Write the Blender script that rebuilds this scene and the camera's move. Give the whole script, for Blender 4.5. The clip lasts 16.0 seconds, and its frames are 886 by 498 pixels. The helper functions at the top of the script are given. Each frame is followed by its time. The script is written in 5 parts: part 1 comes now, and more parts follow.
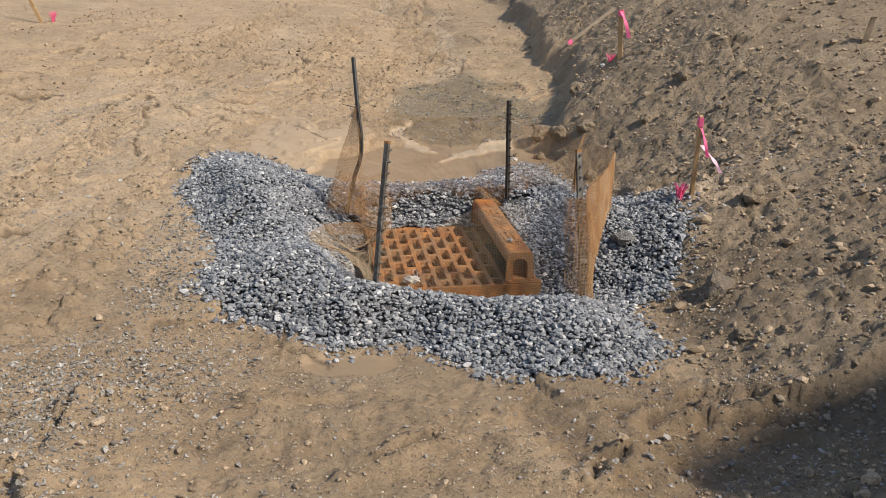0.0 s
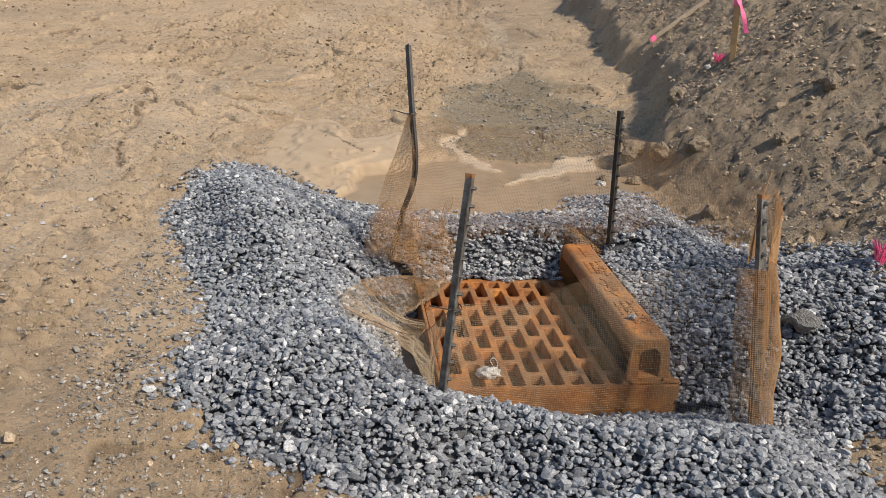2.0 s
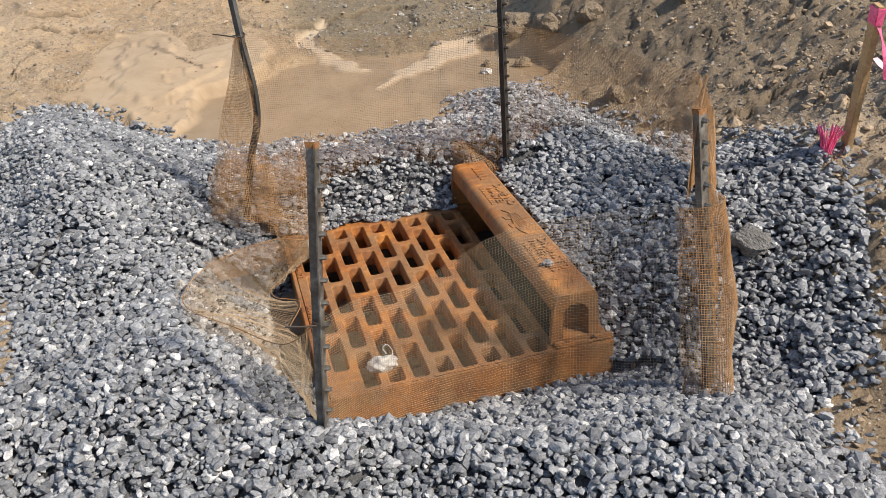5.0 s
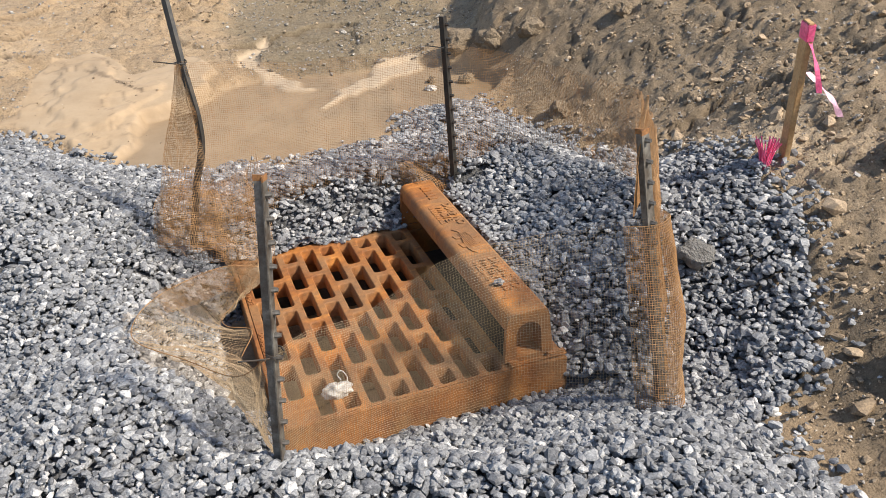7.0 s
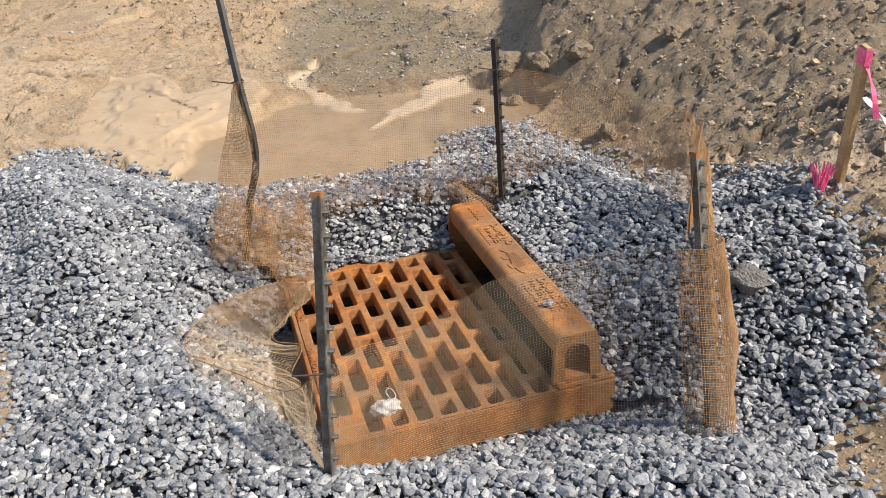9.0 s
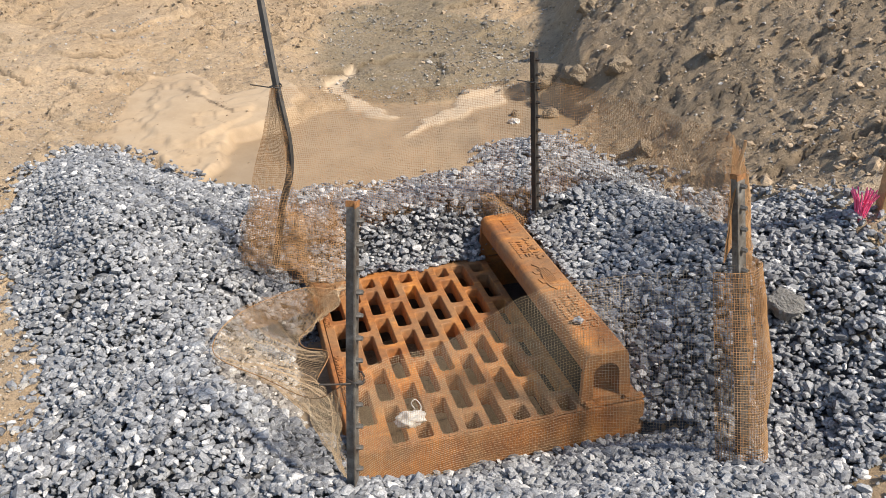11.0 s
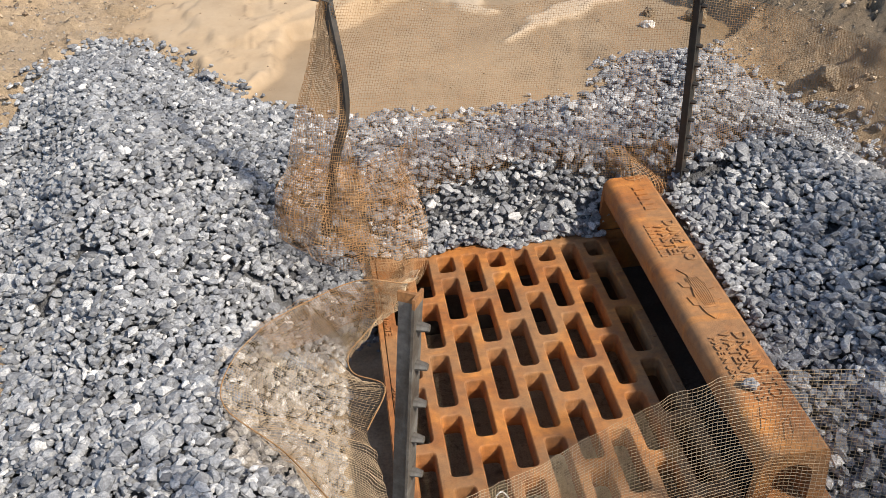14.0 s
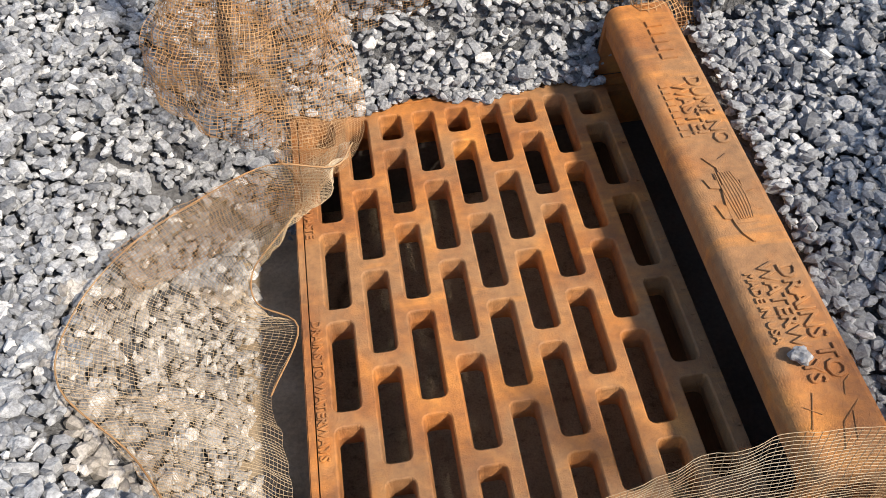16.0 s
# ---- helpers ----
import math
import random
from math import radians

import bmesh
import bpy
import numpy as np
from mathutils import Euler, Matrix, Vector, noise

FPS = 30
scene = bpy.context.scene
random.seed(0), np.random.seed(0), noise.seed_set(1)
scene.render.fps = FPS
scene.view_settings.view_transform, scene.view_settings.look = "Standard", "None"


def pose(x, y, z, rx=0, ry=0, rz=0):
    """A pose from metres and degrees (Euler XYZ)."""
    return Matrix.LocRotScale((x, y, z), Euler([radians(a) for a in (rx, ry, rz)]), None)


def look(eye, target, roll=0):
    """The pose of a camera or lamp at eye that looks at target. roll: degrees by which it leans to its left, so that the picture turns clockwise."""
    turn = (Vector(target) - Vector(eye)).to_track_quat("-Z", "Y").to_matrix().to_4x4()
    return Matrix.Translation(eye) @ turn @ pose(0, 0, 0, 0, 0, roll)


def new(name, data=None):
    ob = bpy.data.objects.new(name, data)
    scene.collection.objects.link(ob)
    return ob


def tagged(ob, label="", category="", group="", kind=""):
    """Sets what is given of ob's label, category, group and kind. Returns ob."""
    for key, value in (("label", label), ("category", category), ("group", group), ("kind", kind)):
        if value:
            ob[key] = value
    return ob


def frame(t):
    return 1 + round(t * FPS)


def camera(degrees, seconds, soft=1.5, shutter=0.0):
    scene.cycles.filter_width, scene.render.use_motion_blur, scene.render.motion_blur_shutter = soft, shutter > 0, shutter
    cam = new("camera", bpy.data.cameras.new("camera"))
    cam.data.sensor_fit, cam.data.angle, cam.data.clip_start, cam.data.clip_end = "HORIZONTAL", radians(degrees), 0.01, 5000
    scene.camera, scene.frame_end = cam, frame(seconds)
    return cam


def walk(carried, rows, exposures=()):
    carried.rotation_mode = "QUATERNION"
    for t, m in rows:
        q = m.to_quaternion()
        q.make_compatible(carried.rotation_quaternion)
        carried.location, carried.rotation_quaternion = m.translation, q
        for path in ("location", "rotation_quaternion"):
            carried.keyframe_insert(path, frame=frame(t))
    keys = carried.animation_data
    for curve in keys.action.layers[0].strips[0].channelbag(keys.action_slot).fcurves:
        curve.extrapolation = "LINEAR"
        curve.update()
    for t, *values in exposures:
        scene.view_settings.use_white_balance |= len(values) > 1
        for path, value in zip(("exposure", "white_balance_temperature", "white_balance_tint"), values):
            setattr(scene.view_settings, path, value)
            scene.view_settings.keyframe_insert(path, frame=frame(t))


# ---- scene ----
cam = camera(53.9, 16.0, 0.7)
PATH = [
    (0, (-0.354, -4.95, 1.683), (-0.07, -3.08, 1.034), 0.6),
    (0.5, (-0.438, -4.591, 1.598), (-0.17, -2.719, 0.945), 1.4),
    (1, (-0.422, -4.237, 1.548), (-0.184, -2.365, 0.884), 2.2),
    (1.5, (-0.335, -3.817, 1.504), (-0.107, -1.936, 0.865), 2.0),
    (2, (-0.403, -3.421, 1.467), (-0.165, -1.546, 0.813), 2.1),
    (2.5, (-0.431, -3.032, 1.507), (-0.155, -1.197, 0.762), -0.9),
    (3, (-0.335, -2.784, 1.511), (-0.061, -0.967, 0.72), -0.6),
    (3.5, (-0.323, -2.685, 1.508), (-0.05, -0.893, 0.663), -0.6),
    (4, (-0.304, -2.648, 1.492), (-0.031, -0.887, 0.584), -0.9),
    (4.5, (-0.259, -2.655, 1.485), (0.056, -0.916, 0.55), -1.6),
    (5, (-0.184, -2.691, 1.494), (0.247, -0.981, 0.551), -3.5),
    (5.2, (-0.169, -2.708, 1.51), (0.277, -1.001, 0.568), -4.0),
    (7.3, (-0.191, -2.67, 1.532), (0.359, -0.986, 0.603), -3.6),
    (7.5, (-0.199, -2.668, 1.531), (0.329, -0.973, 0.609), -3.8),
    (8, (-0.188, -2.673, 1.535), (0.312, -0.967, 0.618), -4.0),
    (8.5, (-0.208, -2.682, 1.536), (0.273, -0.96, 0.641), -4.1),
    (11, (-0.224, -2.656, 1.539), (0.188, -0.899, 0.676), -2.5),
    (11.5, (-0.224, -2.57, 1.513), (0.126, -0.831, 0.589), -3.0),
    (12, (-0.219, -2.38, 1.518), (0.125, -0.67, 0.54), -3.1),
    (12.5, (-0.212, -2.2, 1.516), (0.161, -0.538, 0.468), -2.6),
    (13, (-0.165, -2.063, 1.488), (0.142, -0.391, 0.435), -1.0),
    (13.5, (-0.057, -1.921, 1.46), (0.117, -0.239, 0.393), -2.9),
    (14, (-0.058, -1.733, 1.451), (0.117, -0.097, 0.314), -3.0),
    (14.5, (-0.045, -1.545, 1.439), (0.169, -0.028, 0.154), -2.8),
    (15, (0.032, -1.343, 1.392), (0.212, 0.056, -0.026), -2.8),
    (15.5, (0.101, -1.168, 1.301), (0.257, 0.109, -0.23), -2.2),
    (16, (0.118, -1.11, 1.279), (0.247, 0.145, -0.273), -3.3),
]
walk(cam, [(t, look(eye, target, roll)) for t, eye, target, roll in PATH],
     [(0, 0.25, 6720, 10), (2, 0.27, 6640, 10), (3.5, 0.37, 6660, 10), (5, 0.47, 6700, 10), (8, 0.68, 6740, 10), (11, 0.68, 6720, 10), (12.5, 0.6, 6700, 10), (14.5, 0.66, 6760, 10), (16, 0.85, 6800, 10)])

# ---- world and sun: hazy sun from the right and behind ----
SUN_DIR = Vector((0.78 * math.cos(radians(44)), -0.626 * math.cos(radians(44)), math.sin(radians(44)))).normalized()
world = bpy.data.worlds.new("world")
scene.world = world
world.use_nodes = True
wn = world.node_tree
sky = wn.nodes.new("ShaderNodeTexSky")
sky.sky_type, sky.sun_disc = "NISHITA", False
sky.sun_elevation, sky.sun_rotation = radians(44), math.atan2(SUN_DIR.x, SUN_DIR.y)
wn.links.new(sky.outputs[0], wn.nodes["Background"].inputs[0])
wn.nodes["Background"].inputs[1].default_value = 0.12
sun = new("sun", bpy.data.lights.new("sun", "SUN"))
sun.data.energy, sun.data.angle, sun.data.color = 4.0, radians(4), (1.0, 0.925, 0.815)
sun.matrix_world = look(SUN_DIR * 30, (0, 0, 0))


# ---- materials ----
def shader(name, rough=0.8, metal=0.0):
    m = bpy.data.materials.new(name)
    m.use_nodes = True
    bsdf = m.node_tree.nodes["Principled BSDF"]
    bsdf.inputs["Roughness"].default_value, bsdf.inputs["Metallic"].default_value = rough, metal
    return m, m.node_tree, bsdf


def noise_node(nt, scale, detail=6.0, rough=0.6, coord="Object", vec=None):
    n = nt.nodes.new("ShaderNodeTexNoise")
    n.inputs["Scale"].default_value, n.inputs["Detail"].default_value, n.inputs["Roughness"].default_value = scale, detail, rough
    if vec is None:
        vec = nt.nodes.new("ShaderNodeTexCoord").outputs[coord]
    nt.links.new(vec, n.inputs["Vector"])
    return n.outputs["Fac"]


def ramp_node(nt, fac, stops):
    r = nt.nodes.new("ShaderNodeValToRGB")
    while len(r.color_ramp.elements) < len(stops):
        r.color_ramp.elements.new(0.5)
    for e, (p, c) in zip(r.color_ramp.elements, stops):
        e.position, e.color = p, (*c, 1)
    nt.links.new(fac, r.inputs[0])
    return r.outputs[0]


def mix_node(nt, fac, a, b, mode="MIX"):
    n = nt.nodes.new("ShaderNodeMix")
    n.data_type, n.blend_type = "RGBA", mode
    for sock, v in ((n.inputs[0], fac), (n.inputs[6], a), (n.inputs[7], b)):
        if hasattr(v, "links"):
            nt.links.new(v, sock)
        elif isinstance(v, tuple):
            sock.default_value = (*v, 1)
        else:
            sock.default_value = v
    return n.outputs[2]


def bump_node(nt, bsdf, height, strength=0.5, distance=0.01):
    b = nt.nodes.new("ShaderNodeBump")
    b.inputs["Strength"].default_value, b.inputs["Distance"].default_value = strength, distance
    nt.links.new(height, b.inputs["Height"])
    nt.links.new(b.outputs[0], bsdf.inputs["Normal"])


def simple(name, colors, scale=20, rough=0.8, metal=0.0, bump=0.3, dist=0.004, fine=120, coord="Object"):
    """Two-scale mottled surface: a ramp over coarse noise, darkened a little by fine noise."""
    m, nt, bsdf = shader(name, rough, metal)
    coarse, small = noise_node(nt, scale, coord=coord), noise_node(nt, fine, 4, coord=coord)
    k = len(colors)
    col = ramp_node(nt, coarse, [(0.32 + 0.36 * i / max(1, k - 1), c) for i, c in enumerate(colors)])
    shade = ramp_node(nt, small, [(0.3, (0.72, 0.72, 0.72)), (0.7, (1.1, 1.1, 1.1))])
    nt.links.new(mix_node(nt, 1.0, col, shade, "MULTIPLY"), bsdf.inputs["Base Color"])
    bump_node(nt, bsdf, small, bump, dist)
    return m


def field(nt, name):
    at = nt.nodes.new("ShaderNodeAttribute")
    at.attribute_name = name
    return at.outputs["Fac"]


def ground_material():
    m, nt, bsdf = shader("sandy_soil", 0.92)
    big, mid, small, grit = noise_node(nt, 0.9, 5), noise_node(nt, 5, 7, 0.7), noise_node(nt, 38, 6, 0.72), noise_node(nt, 210, 3, 0.8)
    dry = ramp_node(nt, mid, [(0.3, (0.325, 0.234, 0.145)), (0.5, (0.385, 0.284, 0.180)), (0.72, (0.43, 0.325, 0.215))])
    # bank soil: its own brown, deepened partly for the shade on the slope
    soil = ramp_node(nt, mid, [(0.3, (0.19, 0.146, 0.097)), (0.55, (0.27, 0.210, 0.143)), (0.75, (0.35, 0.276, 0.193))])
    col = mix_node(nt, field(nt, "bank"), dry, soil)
    wet_shade, smooth = field(nt, "wet_shade"), field(nt, "smoothed")
    col = mix_node(nt, field(nt, "stony"), col, mix_node(nt, 1.0, col, (0.60, 0.645, 0.66), "MULTIPLY"))
    # this mask also carries painted shade at the bank's foot and in track troughs
    col = mix_node(nt, wet_shade, col, mix_node(nt, 1.0, col, (0.60, 0.575, 0.53), "MULTIPLY"))
    col = mix_node(nt, field(nt, "pale"), col, (0.475, 0.378, 0.270))
    # cracks: moist brown soil, darkened further for the shade down inside
    col = mix_node(nt, field(nt, "crack"), col, (0.10, 0.07, 0.045))
    col = mix_node(nt, 1.0, col, ramp_node(nt, big, [(0.35, (0.88, 0.88, 0.88)), (0.65, (1.08, 1.06, 1.03))]), "MULTIPLY")
    rough_col = mix_node(nt, 1.0, col, ramp_node(nt, small, [(0.34, (0.60, 0.58, 0.55)), (0.44, (1, 1, 1)), (0.66, (1.15, 1.14, 1.12))]), "MULTIPLY")
    rough_col = mix_node(nt, 1.0, rough_col, ramp_node(nt, grit, [(0.28, (0.66, 0.65, 0.64)), (0.45, (1, 1, 1)), (0.7, (1.28, 1.27, 1.25))]), "MULTIPLY")
    # dark moist crumbs in loose drifts
    crumbs, drift = noise_node(nt, 24, 6, 0.8), noise_node(nt, 1.7, 4, 0.6)
    dark = mix_node(nt, 1.0, ramp_node(nt, crumbs, [(0.55, (0, 0, 0)), (0.60, (1, 1, 1))]), ramp_node(nt, drift, [(0.42, (0.08, 0.08, 0.08)), (0.62, (0.7, 0.7, 0.7))]), "MULTIPLY")
    rough_col = mix_node(nt, dark, rough_col, mix_node(nt, 1.0, rough_col, (0.56, 0.53, 0.50), "MULTIPLY"))
    col = mix_node(nt, smooth, rough_col, mix_node(nt, 0.12, col, rough_col))
    nt.links.new(col, bsdf.inputs["Base Color"])
    nt.links.new(ramp_node(nt, wet_shade, [(0.0, (0.92, 0.92, 0.92)), (1.0, (0.5, 0.5, 0.5))]), bsdf.inputs["Roughness"])
    add = nt.nodes.new("ShaderNodeMath")
    add.operation = "MULTIPLY_ADD"
    nt.links.new(grit, add.inputs[0])
    add.inputs[1].default_value = 0.35
    nt.links.new(small, add.inputs[2])
    b = nt.nodes.new("ShaderNodeBump")
    b.inputs["Distance"].default_value = 0.018
    nt.links.new(ramp_node(nt, smooth, [(0.0, (1, 1, 1)), (1.0, (0.06, 0.06, 0.06))]), b.inputs["Strength"])
    nt.links.new(add.outputs[0], b.inputs["Height"])
    nt.links.new(b.outputs[0], bsdf.inputs["Normal"])
    return m


def stone_material(name, per_island, tint):
    m, nt, bsdf = shader(name, 0.72)
    if per_island:
        rnd = nt.nodes.new("ShaderNodeNewGeometry").outputs["Random Per Island"]
    else:
        rnd = nt.nodes.new("ShaderNodeObjectInfo").outputs["Random"]
    col = ramp_node(nt, rnd, tint)
    pos = nt.nodes.new("ShaderNodeNewGeometry").outputs["Position"]
    grain, vein = noise_node(nt, 170, 4, 0.7, vec=pos), noise_node(nt, 38, 5, 0.6, vec=pos)
    col = mix_node(nt, 1.0, col, ramp_node(nt, grain, [(0.3, (0.52, 0.52, 0.53)), (0.52, (1, 1, 1)), (0.72, (1.45, 1.45, 1.44))]), "MULTIPLY")
    col = mix_node(nt, 1.0, col, ramp_node(nt, vein, [(0.35, (0.78, 0.78, 0.80)), (0.65, (1.15, 1.14, 1.12))]), "MULTIPLY")
    nt.links.new(col, bsdf.inputs["Base Color"])
    bump_node(nt, bsdf, grain, 0.5, 0.004)
    return m


def rust_material():
    m, nt, bsdf = shader("rusted_cast_iron", 0.75, 0.0)
    pos = nt.nodes.new("ShaderNodeNewGeometry").outputs["Position"]
    a, b, c = noise_node(nt, 7, 6, 0.6, vec=pos), noise_node(nt, 55, 6, 0.65, vec=pos), noise_node(nt, 300, 3, 0.7, vec=pos)
    base = ramp_node(nt, a, [(0.28, (0.17, 0.066, 0.026)), (0.44, (0.30, 0.113, 0.032)), (0.58, (0.44, 0.168, 0.038)), (0.74, (0.64, 0.275, 0.058))])
    dull = ramp_node(nt, noise_node(nt, 4.2, 5, 0.55, vec=pos), [(0.44, (0.05, 0.05, 0.05)), (0.58, (0.8, 0.8, 0.8))])
    base = mix_node(nt, dull, base, (0.285, 0.158, 0.074))
    streak = nt.nodes.new("ShaderNodeMapping")
    streak.inputs["Scale"].default_value = (1.0, 9.0, 1.6)
    nt.links.new(pos, streak.inputs["Vector"])
    run = ramp_node(nt, noise_node(nt, 2.3, 4, 0.6, vec=streak.outputs[0]), [(0.58, (0, 0, 0)), (0.68, (0.6, 0.6, 0.6))])
    base = mix_node(nt, run, base, (0.53, 0.225, 0.055))
    col = mix_node(nt, 1.0, base, ramp_node(nt, b, [(0.3, (0.68, 0.66, 0.64)), (0.6, (1.05, 1.03, 1)), (0.75, (1.25, 1.2, 1.1))]), "MULTIPLY")
    nt.links.new(col, bsdf.inputs["Base Color"])
    nt.links.new(ramp_node(nt, b, [(0.3, (0.6, 0.6, 0.6)), (0.7, (0.85, 0.85, 0.85))]), bsdf.inputs["Roughness"])
    bump_node(nt, bsdf, c, 0.55, 0.003)
    return m


GREY = [(0.0, (0.136, 0.141, 0.150)), (0.35, (0.210, 0.217, 0.228)), (0.65, (0.280, 0.288, 0.299)), (0.90, (0.355, 0.363, 0.371)), (0.975, (0.560, 0.556, 0.545))]
TAN = [(0.0, (0.22, 0.200, 0.178)), (0.4, (0.30, 0.277, 0.250)), (0.75, (0.39, 0.364, 0.332)), (0.95, (0.56, 0.535, 0.50))]
M_GROUND = ground_material()
M_STONE, M_STONE_ONE = stone_material("crushed_grey_stone", True, GREY), stone_material("crushed_grey_stone_single", False, GREY)
M_TAN, M_PEBBLE = stone_material("muddy_stone", True, TAN), stone_material("soil_pebbles", True, TAN[:3] + [(0.9, (0.30, 0.30, 0.31)), (0.97, (0.5, 0.48, 0.45))])
# bed under the loose stones, near black to stand for shade in the gaps
M_BED_SHADE = simple("gap_shade_bed", [(0.07, 0.07, 0.072), (0.16, 0.16, 0.165)], 60, 0.95, bump=0.8, dist=0.02)
M_RUST = rust_material()
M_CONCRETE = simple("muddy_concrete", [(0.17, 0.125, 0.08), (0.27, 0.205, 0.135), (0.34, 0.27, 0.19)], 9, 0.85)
# chamber walls below the grate: concrete darkened for the shade down there
M_PIT_SHADED = simple("shaded_chamber_concrete", [(0.07, 0.058, 0.046), (0.12, 0.10, 0.08)], 6, 0.9)
# floor silt, its colour taken down for the shade in the pit
M_SILT = simple("shaded_silt", [(0.04, 0.034, 0.028), (0.09, 0.075, 0.06)], 8, 0.35)
M_STEEL = simple("weathered_steel", [(0.075, 0.055, 0.040), (0.13, 0.118, 0.102), (0.24, 0.228, 0.205)], 25, 0.55, 0.2, 0.3, 0.002)
M_STEEL_RUST = simple("rusty_steel_edge", [(0.22, 0.10, 0.04), (0.36, 0.17, 0.06)], 60, 0.8, 0.1)
M_MIDSTEEL = simple("dull_steel", [(0.025, 0.024, 0.022), (0.045, 0.042, 0.038), (0.085, 0.065, 0.048)], 22, 0.6, 0.0, 0.3, 0.002)
M_DARKSTEEL = simple("dark_painted_steel", [(0.014, 0.014, 0.013), (0.028, 0.026, 0.023), (0.06, 0.038, 0.024)], 18, 0.6, 0.0, 0.3, 0.002)
M_NET = simple("muddy_mesh_thread", [(0.30, 0.15, 0.055), (0.38, 0.21, 0.09), (0.44, 0.29, 0.16)], 6, 0.8, bump=0.0)
M_NET_PALE = simple("pale_mesh_thread", [(0.36, 0.24, 0.13), (0.46, 0.34, 0.21), (0.50, 0.41, 0.29)], 6, 0.8, bump=0.0)
M_WOOD = simple("pine_lath", [(0.42, 0.25, 0.11), (0.56, 0.37, 0.18)], 12, 0.75, bump=0.3)
M_WOOD_OLD = simple("grey_lath", [(0.26, 0.20, 0.14), (0.38, 0.31, 0.23)], 12, 0.85)
M_PINK = simple("pink_flagging_tape", [(0.90, 0.10, 0.26), (0.95, 0.20, 0.38)], 30, 0.5, bump=0.1)
M_PALEPINK = simple("pale_pink_tape", [(0.92, 0.45, 0.60), (0.95, 0.62, 0.74)], 30, 0.5, bump=0.1)
M_WHITE = simple("dirty_white_plastic", [(0.46, 0.42, 0.37), (0.68, 0.65, 0.60)], 60, 0.45)
M_INK = simple("dark_ink", [(0.02, 0.02, 0.03), (0.04, 0.04, 0.05)], 20, 0.8)
M_CLOD = simple("dark_clod", [(0.17, 0.135, 0.10), (0.27, 0.22, 0.17)], 30, 0.95, bump=0.9, dist=0.02)
M_GREYCLOD = simple("grey_earth_clod", [(0.24, 0.23, 0.21), (0.37, 0.355, 0.33)], 22, 0.95, bump=1.0, dist=0.03)
M_SPILL = stone_material("dusty_grey_stone", True, [(0.0, (0.15, 0.132, 0.108)), (0.4, (0.24, 0.217, 0.182)), (0.8, (0.33, 0.307, 0.268)), (0.96, (0.47, 0.445, 0.40))])
M_TANCLOD_MASS = stone_material("soil_clods", True, [(0.0, (0.24, 0.175, 0.11)), (0.5, (0.36, 0.27, 0.175)), (0.9, (0.47, 0.36, 0.245))])
M_CRUMB = stone_material("dry_crumbs", True, [(0.0, (0.14, 0.10, 0.065)), (0.4, (0.30, 0.215, 0.135)), (0.9, (0.50, 0.385, 0.26))])
M_GRIT = stone_material("fine_grit", True, [(0.0, (0.17, 0.125, 0.085)), (0.35, (0.30, 0.23, 0.155)), (0.7, (0.42, 0.335, 0.24)), (0.93, (0.58, 0.50, 0.40))])
M_TANCLOD = simple("tan_clod", [(0.22, 0.165, 0.11), (0.34, 0.265, 0.18)], 14, 0.95, bump=0.9, dist=0.02)
M_SPECK = simple("speckled_stone", [(0.16, 0.165, 0.18), (0.34, 0.34, 0.35)], 150, 0.8)


# ---- mesh helpers ----
def mesh_from(name, verts, faces, mats, smooth=False):
    me = bpy.data.meshes.new(name)
    me.from_pydata(verts, [], faces)
    for m in mats:
        me.materials.append(m)
    if smooth:
        me.shade_smooth()
    return me


def part(name, bm, material, parent=None, label="", smooth=False):
    me = bpy.data.meshes.new(name)
    bmesh.ops.recalc_face_normals(bm, faces=bm.faces)
    bm.to_mesh(me)
    bm.free()
    me.materials.append(material)
    if smooth:
        me.shade_smooth()
    ob = new(name, me)
    ob.parent = parent
    return tagged(ob, label)


def thing(name, label, category, place=(0, 0, 0), group=""):
    ob = new(name)
    ob.location = place
    return tagged(ob, label, category, group)


def box(bm, lo, hi, bevel=0.0, m=None):
    r = bmesh.ops.create_cube(bm, size=1.0)
    lo, hi = Vector(lo), Vector(hi)
    for v in r["verts"]:
        v.co = Vector([lo[i] + (v.co[i] + 0.5) * (hi[i] - lo[i]) for i in range(3)])
    if bevel:
        edges = list({e for v in r["verts"] for e in v.link_edges})
        out = bmesh.ops.bevel(bm, geom=edges, offset=bevel, segments=2, affect="EDGES")
        vs = {v for f in out["faces"] for v in f.verts} | {v for v in r["verts"] if v.is_valid}
    else:
        vs = set(r["verts"])
    if m is not None:
        for v in vs:
            v.co = m @ v.co
    return vs


def tube(bm, pts, radius, sides=6):
    """A tube along points; radius a number or one for each point."""
    rings = []
    pts = [Vector(p) for p in pts]
    for i, p in enumerate(pts):
        d = (pts[min(i + 1, len(pts) - 1)] - pts[max(i - 1, 0)]).normalized()
        a = d.orthogonal().normalized() if i == 0 else (rings[-1][1] - d * rings[-1][1].dot(d)).normalized()
        b = d.cross(a)
        r = radius[i] if hasattr(radius, "__len__") else radius
        rings.append(([bm.verts.new(p + r * (math.cos(k * math.tau / sides) * a + math.sin(k * math.tau / sides) * b)) for k in range(sides)], a))
    for (r0, _), (r1, _) in zip(rings, rings[1:]):
        for k in range(sides):
            bm.faces.new((r0[k], r0[(k + 1) % sides], r1[(k + 1) % sides], r1[k]))
    bm.faces.new(rings[0][0])
    bm.faces.new(rings[-1][0])


